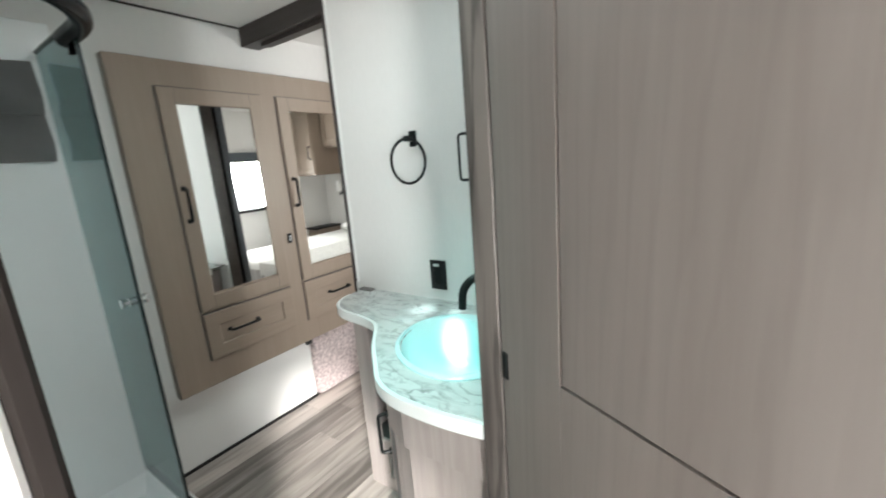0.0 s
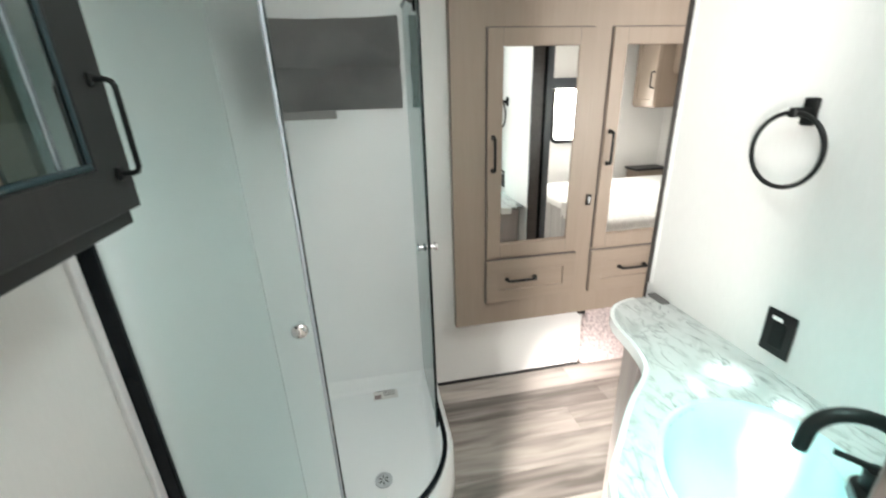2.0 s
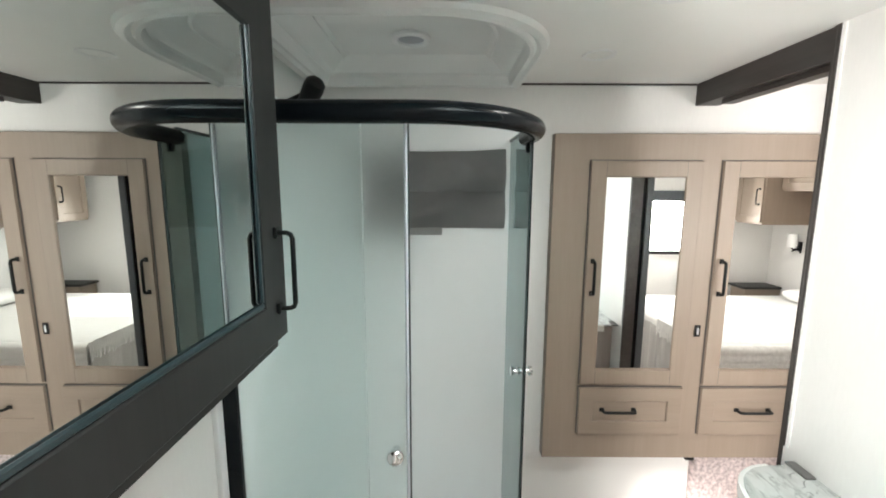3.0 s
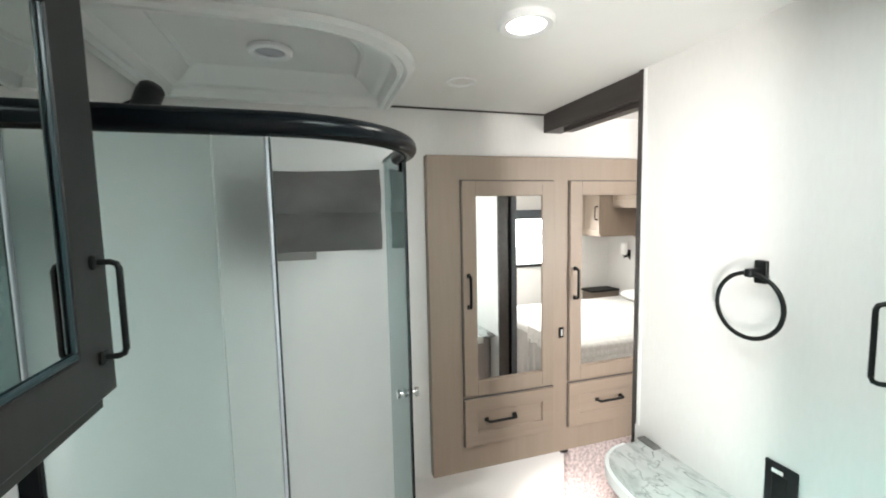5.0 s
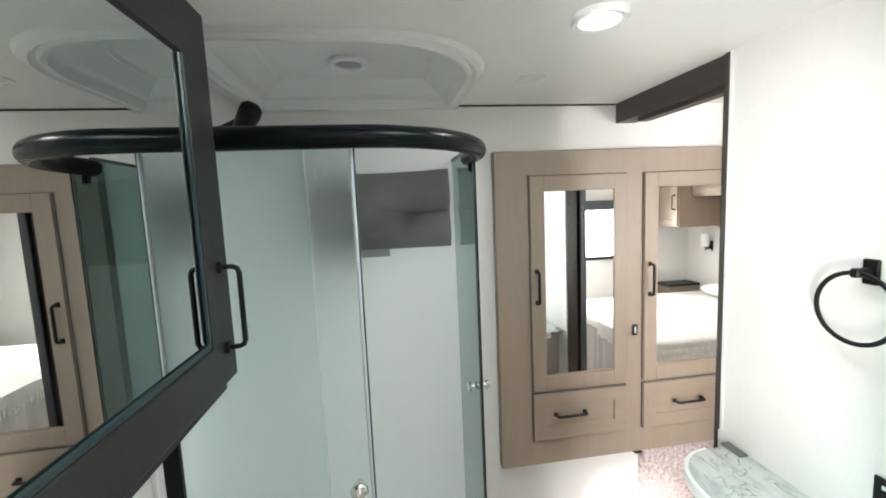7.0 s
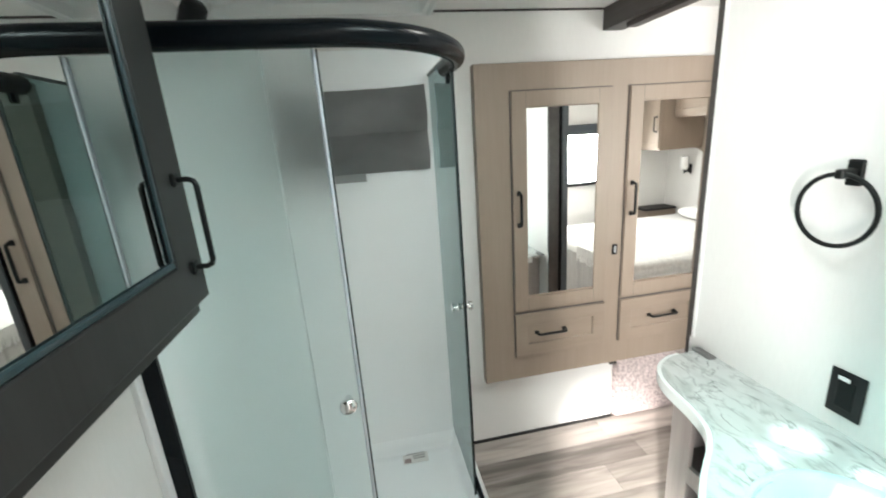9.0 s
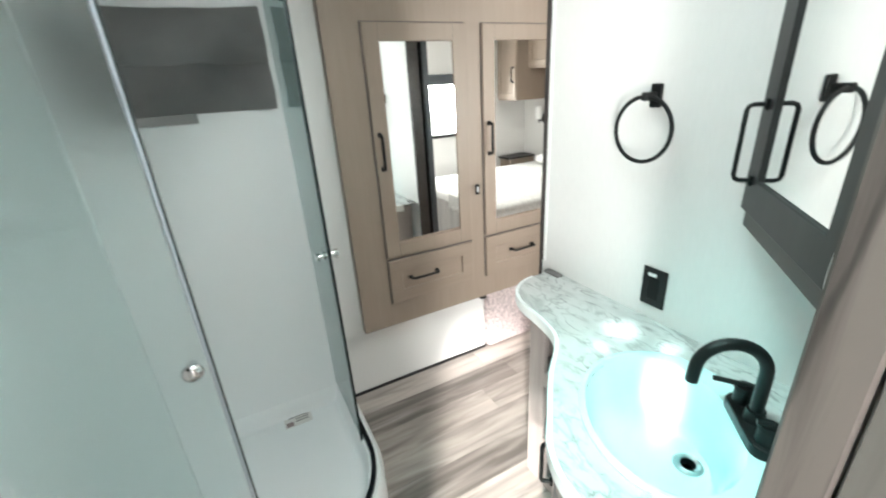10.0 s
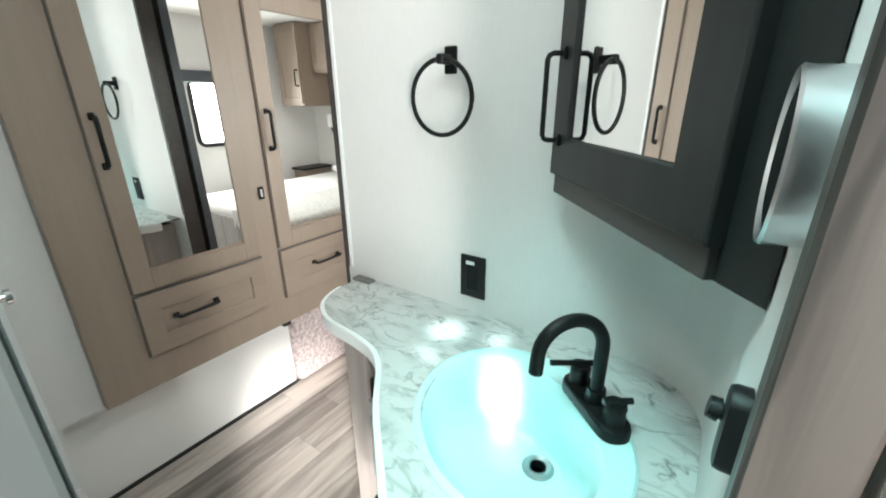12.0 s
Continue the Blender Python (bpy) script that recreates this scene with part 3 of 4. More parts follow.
loft(bm, loops + [rim, rim2, [(x, y, 0.158) for x, y in inner_loop], [(x, y, 0.122) for x, y in shrink(0.985)], [(x, y, 0.103) for x, y in shrink(0.968)], [(x, y, 0.093) for x, y in shrink(0.945)], [(x, y, 0.088) for x, y in shrink(0.91)], [(x, y, 0.078) for x, y in shrink(0.3)]])
part("tray", bm, ABS, shower, "white moulded shower tray", smooth=True)
part("sill", ribbon(bmesh.new(), shower_line(0.362), 0.018, 0.172, 0.188), BLACK_GLOSS, shower, "black curved sill track", smooth=True)
bm = bmesh.new()
box(bm, XW, XW + 0.008, YL, YS + 0.05, 0.15, 1.90, 0.002)
part("back_panel", bm, ABS, shower)
part("side_panel", B(XW + 0.008, XF - 0.01, YL, YL + 0.008, 0.15, 1.90, 0.002), ABS, shower)
part("rail", tube(bmesh.new(), [(x, y, 1.775) for x, y in shower_line(SR, YL + 0.004, -1.43, 20)], 0.026, 16), BLACK_GLOSS, shower, "thick black curved top rail", smooth=True)
part("top_channel", B(XW + 0.006, -1.432, YS - 0.004, YS + 0.010, 1.7975, 1.808, 0.001), DARK_SEAL, shower)
part("post", box(B(XF - 0.03, XF - 0.0045, YL, YL + 0.0295, 0.172, 1.75), XF - 0.004, XF + 0.012, YL, YL + 0.046, 0.172, 1.75, 0.003), BLACK_GLOSS, shower, "black upright post")
part("wall_channel", B(XF + 0.014, XF + 0.040, YL, YL + 0.014, 0.05, 1.74, 0.002), WHITE_PLASTIC, shower, "white upright wall channel")
# clear fixed pane beside the back wall, to the opening
clear_pts = [(XW + 0.005, YS), (-1.55, YS), (-1.34, YS)]
clear_pane = part("clear_pane", ribbon(bmesh.new(), clear_pts, 0.006, 0.188, 1.797), CLEAR, shower, "clear green-tinted glass pane", smooth=True)
xe, ye = clear_pts[-1]
part("pane_edge", B(xe - 0.002, xe + 0.003, ye - 0.005, ye + 0.001, 0.188, 1.75), DARK_SEAL, shower, "dark seal on the pane edge")
# frosted panes on the straight front
frosted_pane = part("frosted_pane", B(XF - 0.012, XF - 0.006, YL + 0.03, 0.255, 0.19, 1.752), FROST, shower, "frosted fixed pane")
door = part("sliding_door", B(XF - 0.030, XF - 0.024, -0.02, 0.356, 0.19, 1.752), FROST, shower, "frosted sliding door")
for pane in (clear_pane, frosted_pane, door):
    pane.visible_shadow = False
part("door_seal", B(XF - 0.032, XF - 0.022, 0.3625, 0.366, 0.19, 1.752), DARK_SEAL, door)
part("door_edge", B(XF - 0.035, XF - 0.018, 0.3535, 0.362, 0.19, 1.752, 0.003), EDGE_STRIP, door, "pale bluish plastic edge strip", smooth=True)
part("pane_seam", B(XF - 0.014, XF - 0.004, 0.2555, 0.259, 0.19, 1.752, 0.001), FROST, shower)
bm = bmesh.new()
cyl(bm, (XF - 0.022, 0.328, 0.951), (XF + 0.006, 0.328, 0.951), 0.009, 0.008)
bmesh.ops.create_uvsphere(bm, u_segments=18, v_segments=10, radius=0.022, matrix=Matrix.Translation((XF + 0.014, 0.328, 0.951)) @ Matrix.Diagonal((0.7, 1, 1, 1)))
part("knob", bm, CHROME, door, "chrome door knob", smooth=True)
bm = bmesh.new()
cyl(bm, (-1.392, 0.690, 0.975), (-1.392, 0.752, 0.975), 0.009)
for y0, y1, q in ((0.684, 0.692, 0.016), (0.706, 0.715, 0.015), (0.727, 0.736, 0.015), (0.748, 0.758, 0.017)):
    cyl(bm, (-1.392, y0, 0.975), (-1.392, y1, 0.975), q, q * 0.9)
part("clamp", bm, CHROME, shower, "chrome glass clamp", smooth=True)
bm = bmesh.new()
box(bm, -1.405, -1.385, 0.712, 0.732, 1.725, 1.76, 0.003)
part("rail_bracket", bm, BLACK_GLOSS, shower)
# drain and printed label in the tray
drain = tagged(part("shower_drain", loft(bmesh.new(), [[(-1.22 + q * math.cos(2 * math.pi * i / 28), 0.48 + q * math.sin(2 * math.pi * i / 28), h) for i in range(28)] for q, h in ((0.034, 0.084), (0.034, 0.090), (0.026, 0.090), (0.024, 0.087))]), SATIN, smooth=True),
               "round grey shower drain in the white tray", "drain")
for i in range(6):
    a = 2 * math.pi * i / 6
    part("drain_slot", B(-0.006, 0.006, -0.002, 0.002, 0.0865, 0.0885, 0.0, Matrix.Translation((-1.22 + 0.014 * math.cos(a), 0.48 + 0.014 * math.sin(a), 0)) @ Matrix.Rotation(a, 4, "Z")), BLACK, drain)
lm = pose(-1.704, 0.518, 0.094, 0, 7, 0)
sticker = tagged(part("sticker", B(-0.032, 0.032, -0.060, 0.060, 0.0, 0.0008, 0.0, lm), PAPER), "pale printed sticker on the shower tray", "sticker")
part("print_block", B(0.002, 0.026, -0.054, -0.022, 0.0009, 0.0014, 0.0, lm), PRINT_RED, sticker)
for i in range(3):
    part("print_bar", B(-0.024 + i * 0.014, -0.018 + i * 0.014, -0.012 - 0.03 * (i == 0), 0.046, 0.0009, 0.0014, 0.0, lm), PRINT_GREY, sticker)

# grey two-tier hanging fabric on the shower's back wall
fab = thing("fabric_organizer", (-1.74, 0.4, 1.60), "grey two-tier fabric hanging on the white shower wall", "fabric")


def cloth(y0, y1, z0, z1, x, sag, seed, lip=0.0):
    bm = bmesh.new()
    ny, nz = 24, 10
    vs = []
    for j in range(nz + 1):
        row = []
        for i in range(ny + 1):
            u, v = i / ny, j / nz
            y, z = y0 + (y1 - y0) * u, z0 + (z1 - z0) * v
            d = sag * math.sin(math.pi * v) * (0.6 + 0.6 * abs(math.sin(math.pi * u * 2.0 + seed)))
            d += 0.012 * noise.noise((y * 7, z * 10, seed)) * math.sin(math.pi * min(1, v * 1.4 + 0.1))
            d += 0.015 * max(0.0, 1 - 2.5 * abs(v - 0.15 - 0.75 * abs(2 * ((u * 1.6) % 1.0) - 1)))
            d += lip * abs(math.sin(2 * math.pi * u)) * (1 - v) ** 2
            row.append(bm.verts.new((x + d, y, z - 0.012 * math.sin(math.pi * u) * v)))
        vs.append(row)
    for a, b in zip(vs, vs[1:]):
        for i in range(ny):
            bm.faces.new((a[i], a[i + 1], b[i + 1], b[i]))
    g = bmesh.ops.solidify(bm, geom=bm.faces[:], thickness=0.003)
    return bm


part("upper_tier", cloth(0.10, 0.70, 1.60, 1.77, XW + 0.02, 0.022, 0.3, 0.014), FABRIC, fab, smooth=True)
part("lower_tier", cloth(0.10, 0.70, 1.445, 1.614, XW + 0.013, 0.020, 1.1), FABRIC, fab, smooth=True)
part("hem", B(XW + 0.014, XW + 0.0225, 0.10, 0.70, 1.596, 1.603, 0.003), FABRIC, fab, "stitched hem of the upper tier")
part("flap", B(XW + 0.010, XW + 0.016, 0.10, 0.44, 1.415, 1.446, 0.001), FABRIC, fab)

# hand shower on a wall arm
head = thing("hand_shower", (-1.24, 0.07, 1.88), "black shower head on a curved arm above the rail", "shower head")
part("arm", tube(bmesh.new(), smooth_line([(-1.27, YL + 0.008, 1.80), (-1.268, YL + 0.06, 1.835), (-1.25, 0.04, 1.865), (-1.23, 0.075, 1.885)], 5), 0.013, 12), BLACK, head, smooth=True)
bm = bmesh.new()
ha, hb = Vector((-1.255, 0.045, 1.838)), Vector((-1.212, 0.098, 1.905))
hq = (hb - ha).to_track_quat("Z", "Y").to_matrix().to_4x4()
hl = (hb - ha).length
loft(bm, [[tuple(Matrix.Translation(ha) @ hq @ Vector((q * math.cos(2 * math.pi * i / 28), q * math.sin(2 * math.pi * i / 28), z * hl))) for i in range(28)] for q, z in ((0.006, -0.02), (0.020, 0.0), (0.026, 0.2), (0.029, 0.7), (0.027, 0.88), (0.019, 0.97), (0.006, 1.0))])
part("handset", bm, BLACK, head, smooth=True)

# assumed roof vent over the sink end, out of view, its lid glowing
vent = thing("assumed_roof_vent", (-0.46, 0.78, CEIL), "assumed white framed roof vent out of view, adding tinted daylight", "roof vent")
bm = bmesh.new()
for x0, x1, y0, y1 in ((-0.66, -0.63, 0.58, 0.98), (-0.29, -0.26, 0.58, 0.98), (-0.63, -0.29, 0.58, 0.61), (-0.63, -0.29, 0.95, 0.98)):
    box(bm, x0, x1, y0, y1, CEIL - 0.018, CEIL - 0.0005, 0.003)
part("frame", bm, WHITE_PLASTIC, vent)
part("lid", B(-0.629, -0.291, 0.611, 0.949, CEIL - 0.006, CEIL - 0.002), ASSUMED_VENT_LID, vent, "translucent lid made to glow")

# ---- mirror cabinets ----


def mirror_cabinet(name, m, w, h, depth, stile, handle_x, handle_z, label, lip=0.03, near=None, foot=0.074):
    near = stile if near is None else near
    t = thing(name, m.translation, label, "mirror cabinet")
    part("body", local_box(-0.002, w + 0.002, -depth, -0.021, -lip, h + 0.01, m, 0.002), CHARCOAL, t)
    d = part("door", shaker(bmesh.new(), 0, w, 0, h, stile, 0.020, 0.009, m, 0.003, near, 0.004, foot), CHARCOAL, t)
    part("mirror", local_box(stile + 0.002, w - near - 0.002, -0.009, -0.006, foot + 0.002, h - stile - 0.002, m), MIRROR_DIMMED, d, "mirror panel")
    part("bead", local_box(stile + 0.0015, w - near - 0.0015, -0.0055, -0.0005, foot + 0.0015, foot + 0.0105, m, 0.002), TEAL_BEAD, d, "dark teal glazing bead")
    part("bead", local_box(stile + 0.0015, stile + 0.0095, -0.0056, -0.0006, foot + 0.011, h - stile - 0.0015, m, 0.002), TEAL_BEAD, d, "dark teal glazing bead")
    handle(d, m @ pose(handle_x, 0, handle_z), 0.138, bar=0.0044)
    return t


mirror_cabinet("mirror_cabinet", pose(-0.797, 0.145, 1.33), 0.61, 0.615, 0.243, 0.090, 0.040, 0.130, "charcoal wall cabinet with a mirrored door beside the shower", near=0.045)
P1, P2 = Vector((-0.495, 1.393, 0)), Vector((-0.225, 1.075, 0))
u = (P1 - P2).normalized()
nrm = Vector((-u.y, u.x, 0))
CM = Matrix(((u.x, nrm.x, 0, P2.x), (u.y, nrm.y, 0, P2.y), (0, 0, 1, 1.22), (0, 0, 0, 1)))
cw = (P1 - P2).length
corner = thing("corner_cabinet", (-0.30, 1.30, 1.20), "charcoal corner cabinet with a mirrored door over the sink", "mirror cabinet")
ib = P1 - nrm * 0.022
ia = P2 - nrm * 0.022
ZB = 1.184
bm = prism(bmesh.new(), [(ib.x, ib.y), (ib.x + 0.012, YA - 0.002), (XB - 0.002 - 0.15, YA - 0.002), (XB - 0.045, YA - 0.045), (XB - 0.002, YA - 0.16), (XB - 0.002, 1.045), (ia.x + 0.008, ia.y - 0.012)], ZB, 1.86)
part("body", bm, CHARCOAL, corner)
part("bottom_rail", local_box(0.004, cw - 0.001, -0.0215, -0.010, ZB - 1.22, -0.0015, CM, 0.001), LIT_CHARCOAL, corner, "charcoal lower face rail, warm light painted into its colour")
d = part("door", shaker(bmesh.new(), 0, cw, 0, 0.60, 0.066, 0.020, 0.009, CM, 0.003), CHARCOAL, corner)
part("mirror", local_box(0.068, cw - 0.068, -0.009, -0.006, 0.068, 0.532, CM), MIRROR, d, "mirror panel")
handle(d, CM @ pose(cw - 0.035, 0, 0.132), 0.138, bar=0.0044)

# ---- vanity ----
ZC = 0.829
front_pts = smooth_line([(-0.172, 0.9055), (-0.20, 0.899), (-0.30, 0.888), (-0.42, 0.893), (-0.50, 0.922), (-0.565, 0.978), (-0.66, 1.068), (-0.735, 1.155), (-0.79, 1.198), (-0.87, 1.220), (-0.98, 1.235), (-1.05, 1.270), (-1.088, 1.325), (-1.100, 1.38)], 5)
back = [(-1.100, YA + 0.001)] + [(x + 0.001, y + 0.001) for x, y in arc] + [(XB + 0.001, 1.2)]
top_outline = front_pts + back
C = Vector((-0.437, 1.175))
E1, E2 = Vector((0.74, -0.67)).normalized(), Vector((0.67, 0.74)).normalized()


def oval(a, b, z, off=0.0, side=0.0, n=44):
    return [(C.x + E1.x * (side + a * math.cos(q)) + E2.x * (off + b * math.sin(q)), C.y + E1.y * (side + a * math.cos(q)) + E2.y * (off + b * math.sin(q)), z) for q in [2 * math.pi * i / n for i in range(n)]]


counter = thing("countertop", (-0.6, 1.3, 0.8), "white marble-look laminate countertop with a wavy front edge", "countertop")
part("top", slab_hole(bmesh.new(), top_outline, [(x, y) for x, y, z in oval(0.200, 0.163, 0)], ZC - 0.003, ZC), MARBLE, counter)
part("edge_band", ribbon(bmesh.new(), front_pts, 0.012, ZC - 0.036, ZC - 0.0031), EDGE_WHITE, counter, "white front edge", smooth=True)
# flat grey piece painting the shade at the counter's wall end
part("upstand", B(-1.112, -1.040, YA - 0.034, YA - 0.0045, ZC - 0.002, ZC + 0.006, 0.002), COUNTER_SHADE, counter, "flat grey patch for the shaded countertop corner")

sink = thing("sink", (C.x, C.y, ZC), "white drop-in oval sink, teal light tinted into its colour", "sink")
prof = [(0.214, 0.177, ZC, 0, 0), (0.215, 0.178, ZC + 0.005, 0, 0), (0.210, 0.173, ZC + 0.009, 0, 0), (0.198, 0.158, ZC + 0.010, -0.008, 0), (0.190, 0.145, ZC + 0.007, -0.024, 0), (0.184, 0.138, ZC - 0.006, -0.024, 0),
        (0.176, 0.130, ZC - 0.035, -0.021, 0), (0.160, 0.117, ZC - 0.075, -0.014, 0), (0.135, 0.099, ZC - 0.108, 0.006, -0.004), (0.10, 0.077, ZC - 0.130, 0.024, -0.008), (0.066, 0.053, ZC - 0.141, 0.046, -0.014), (0.03, 0.03, ZC - 0.145, 0.06, -0.018)]
part("bowl", loft(bmesh.new(), [oval(a, b, z, o, s) for a, b, z, o, s in prof], False), SINK, sink, smooth=True)
dc = C + E1 * -0.018 + E2 * 0.06
ringp = [(0.032, ZC - 0.146), (0.0265, ZC - 0.1400), (0.0245, ZC - 0.1385), (0.0225, ZC - 0.1395), (0.021, ZC - 0.139), (0.0165, ZC - 0.141), (0.0155, ZC - 0.148)]
part("drain_ring", loft(bmesh.new(), [[(dc.x + q * math.cos(2 * math.pi * i / 28), dc.y + q * math.sin(2 * math.pi * i / 28), z) for i in range(28)] for q, z in ringp], False), STEEL, sink, "chrome drain ring", smooth=True)
part("drain_cup", loft(bmesh.new(), [[(dc.x + q * math.cos(2 * math.pi * i / 28), dc.y + q * math.sin(2 * math.pi * i / 28), z) for i in range(28)] for q, z in ((0.0156, ZC - 0.1435), (0.0145, ZC - 0.160))]), BLACK, sink, smooth=True)

FM = Matrix(((E1.x, E2.x, 0, -0.333), (E1.y, E2.y, 0, 1.266), (0, 0, 1, ZC + 0.009), (0, 0, 0, 1)))
faucet = thing("faucet", (-0.338, 1.270, ZC), "matt black arched two-handle faucet on the sink", "faucet")


def fpart(name, bm, parent=None, label=""):
    bmesh.ops.transform(bm, matrix=FM, verts=bm.verts[:])
    return part(name, bm, BLACK, parent or faucet, label, smooth=True)


bm = bmesh.new()
stad = [(0.055 + 0.027 * math.cos(a), 0.027 * math.sin(a)) for a in [-math.pi / 2 + math.pi * i / 10 for i in range(11)]]
stad += [(-0.055 + 0.027 * math.cos(a), 0.027 * math.sin(a)) for a in [math.pi / 2 + math.pi * i / 10 for i in range(11)]]
fpart("base", loft(bm, [[(x * k, y * k, z) for x, y in stad] for k, z in ((1, -0.002), (1, 0.014), (0.97, 0.019), (0.90, 0.021))]))
rs = 0.058
pts = [(0, 0, 0.02), (0, 0, 0.06), (0, 0, 0.10)] + [(0, -rs + rs * math.cos(a), 0.128 + rs * math.sin(a)) for a in [math.pi * 1.0 * i / 16 for i in range(17)]] + [(0, -2 * rs - 0.002, 0.098)]
fpart("spout", tube(bmesh.new(), pts, 0.0115, 16), None, "arched black spout")
fpart("collar", cyl(bmesh.new(), (0, 0, 0.018), (0, 0, 0.046), 0.0175, 0.016, 24))
for s in (-1, 1):
    hnd = fpart("valve", cyl(cyl(bmesh.new(), (0.052 * s, 0, 0.018), (0.052 * s, 0, 0.050), 0.018, 0.017, 24), (0.052 * s, 0, 0.050), (0.052 * s, 0, 0.058), 0.0185, 0.0165, 24))
    d0 = Vector((-0.25, -0.97, 0)) if s < 0 else Vector((0.2, 0.98, 0))
    p = Vector((0.052 * s, 0, 0.060))
    fpart("lever", tube(bmesh.new(), [p - d0 * 0.021, p, p + d0 * 0.020, p + d0 * (0.056 if s < 0 else 0.026)], 0.0056, 10), hnd)

# cabinet under the top
van = thing("vanity_cabinet", (-0.6, 1.25, 0.0), "grey-taupe vanity cabinet with open cubbies and a door", "vanity")
bm = prism(bmesh.new(), [(-0.80, YA - 0.004), (-0.80, 1.300), (-0.785, 1.235), (-0.510, 0.965), (-0.43, 0.925), (XB - 0.010, 0.925), (XB - 0.010, 1.24), (-0.33, YA - 0.005)], 0.0, ZC - 0.16)
part("lower_body", bm, VANITY, van)
bm = bmesh.new()
ribbon(bm, [(XB - 0.010, 0.925), (-0.43, 0.925), (-0.510, 0.965), (-0.785, 1.235), (-0.80, 1.300)], 0.015, ZC - 0.161, ZC - 0.003)
part("upper_body", bm, VANITY, van)
xs0, xs1 = -1.028, -0.802
bm = bmesh.new()
box(bm, xs0, xs0 + 0.078, 1.305, 1.322, 0.0, ZC - 0.036, 0.0015)
box(bm, xs1 - 0.03, xs1, 1.305, 1.322, 0.0, ZC - 0.036, 0.0015)
lv = [(0.0, 0.065), (0.172, 0.238), (0.473, 0.532), (0.755, ZC - 0.036)]
for a, b in lv:
    box(bm, xs0 + 0.078, xs1 - 0.03, 1.3055, 1.3215, a, b, 0.0015)
box(bm, xs0 + 0.0785, xs0 + 0.115, 1.3055, 1.3215, 0.0655, 0.1715, 0.0015)
part("cubby_frame", bm, VANITY, van)
bm = bmesh.new()
box(bm, xs0, xs0 + 0.012, 1.323, YA - 0.004, 0.0, ZC - 0.036)
part("end_panel", bm, VANITY, van)
# cubby insides darkened in colour for recess shade
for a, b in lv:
    part("cubby_shelf", B(xs0 + 0.013, xs1 - 0.001, 1.323, YA - 0.006, max(0.004, a + 0.02), b - 0.004), SHADE_AND_JOINT, van)
dv = Vector((-0.785 + 0.510, 1.235 - 0.965, 0)).normalized()
nv = Vector((-dv.y, dv.x, 0))
nv = nv if nv.dot(Vector((-1, -1, 0))) > 0 else -nv
VM = Matrix(((dv.x, nv.x, 0, -0.515), (dv.y, nv.y, 0, 0.970), (0, 0, 1, 0), (0, 0, 0, 1)))
# thin dark sheet on the solid body, painting the shade of an opening
part("opening_shade", local_box(0.03, 0.222, -0.004, 0.0015, 0.05, ZC - 0.05, VM), SHADE_AND_JOINT, van, "dark sheet for the shaded cabinet inside")
AJ = VM @ pose(0.012, 0.0035, 0, 0, 0, 5)
vd = part("door", shaker(bmesh.new(), 0.0, 0.205, 0.06, ZC - 0.06, 0.026, 0.018, 0.004, AJ), VANITY, van, "cabinet door standing ajar")
# slate-coloured panel put in for the shaded area of the door
part("door_shade_panel", local_box(0.0275, 0.1775, -0.0045, -0.0026, 0.0875, ZC - 0.0875, AJ), SLATE, vd, "dark panel standing in for shade on the door")
handle(vd, AJ @ pose(0.192, 0, 0.50), 0.138)

# ---- fittings on the towel-ring wall ----
ring = thing("towel_ring", (-0.76, YA, 1.43), "black round towel ring on a square mount", "towel ring")
bm = bmesh.new()
box(bm, -0.779, -0.747, YA - 0.010, YA - 0.001, 1.404, 1.460, 0.003)
box(bm, -0.772, -0.754, YA - 0.052, YA - 0.0095, 1.422, 1.442, 0.003)
part("mount", bm, BLACK, ring)
rr = 0.078
part("ring", tube(bmesh.new(), [(-0.763 + rr * math.sin(a), YA - 0.044, 1.432 - rr + rr * math.cos(a)) for a in [2 * math.pi * i / 56 for i in range(56)]], 0.0052, 10, True), BLACK, ring, smooth=True)

outlet = thing("wall_outlet", (-0.697, YA, 0.93), "black wall outlet plate with a lit window", "outlet")
part("plate", B(-0.733, -0.661, YA - 0.007, YA - 0.001, 0.872, 0.986, 0.003, seg=2), BLACK_PLASTIC, outlet, smooth=True)
part("rocker", B(-0.714, -0.680, YA - 0.0095, YA - 0.006, 0.893, 0.962, 0.001), BLACK, outlet)
part("indicator", B(-0.714, -0.690, YA - 0.0108, YA - 0.009, 0.963, 0.972), WHITE_PLASTIC, outlet, "small white strip")

# ---- fittings on the end wall ----
hook = thing("robe_hook", (XB, 0.99, 1.10), "black oblong wall hook plate with a round knob", "hook")
part("plate", loft(bmesh.new(), [[(XB - d0, 0.988 + k * (0.017 if q > 0 else 0.014) * math.cos(a), 1.100 + q * 0.026 + k * 0.014 * math.sin(a)) for a, q in [(2 * math.pi * i / 24, 1 if i < 12 else -1) for i in range(24)]] for k, d0 in ((1.0, 0.001), (1.0, 0.011), (0.9, 0.015), (0.6, 0.016))]), BLACK_PLASTIC, hook, smooth=True)
bm = cyl(bmesh.new(), (XB - 0.015, 0.99, 1.112), (XB - 0.020, 0.99, 1.113), 0.007, 0.007)
cyl(bm, (XB - 0.019, 0.99, 1.113), (XB - 0.027, 0.99, 1.114), 0.010, 0.009)
part("knob", bm, BLACK_PLASTIC, hook, smooth=True)
disc = thing("round_wall_speaker", (XB, 0.985, 1.318), "round wall fitting with silver rim and black face", "wall fitting")
bm = bmesh.new()
n = 44
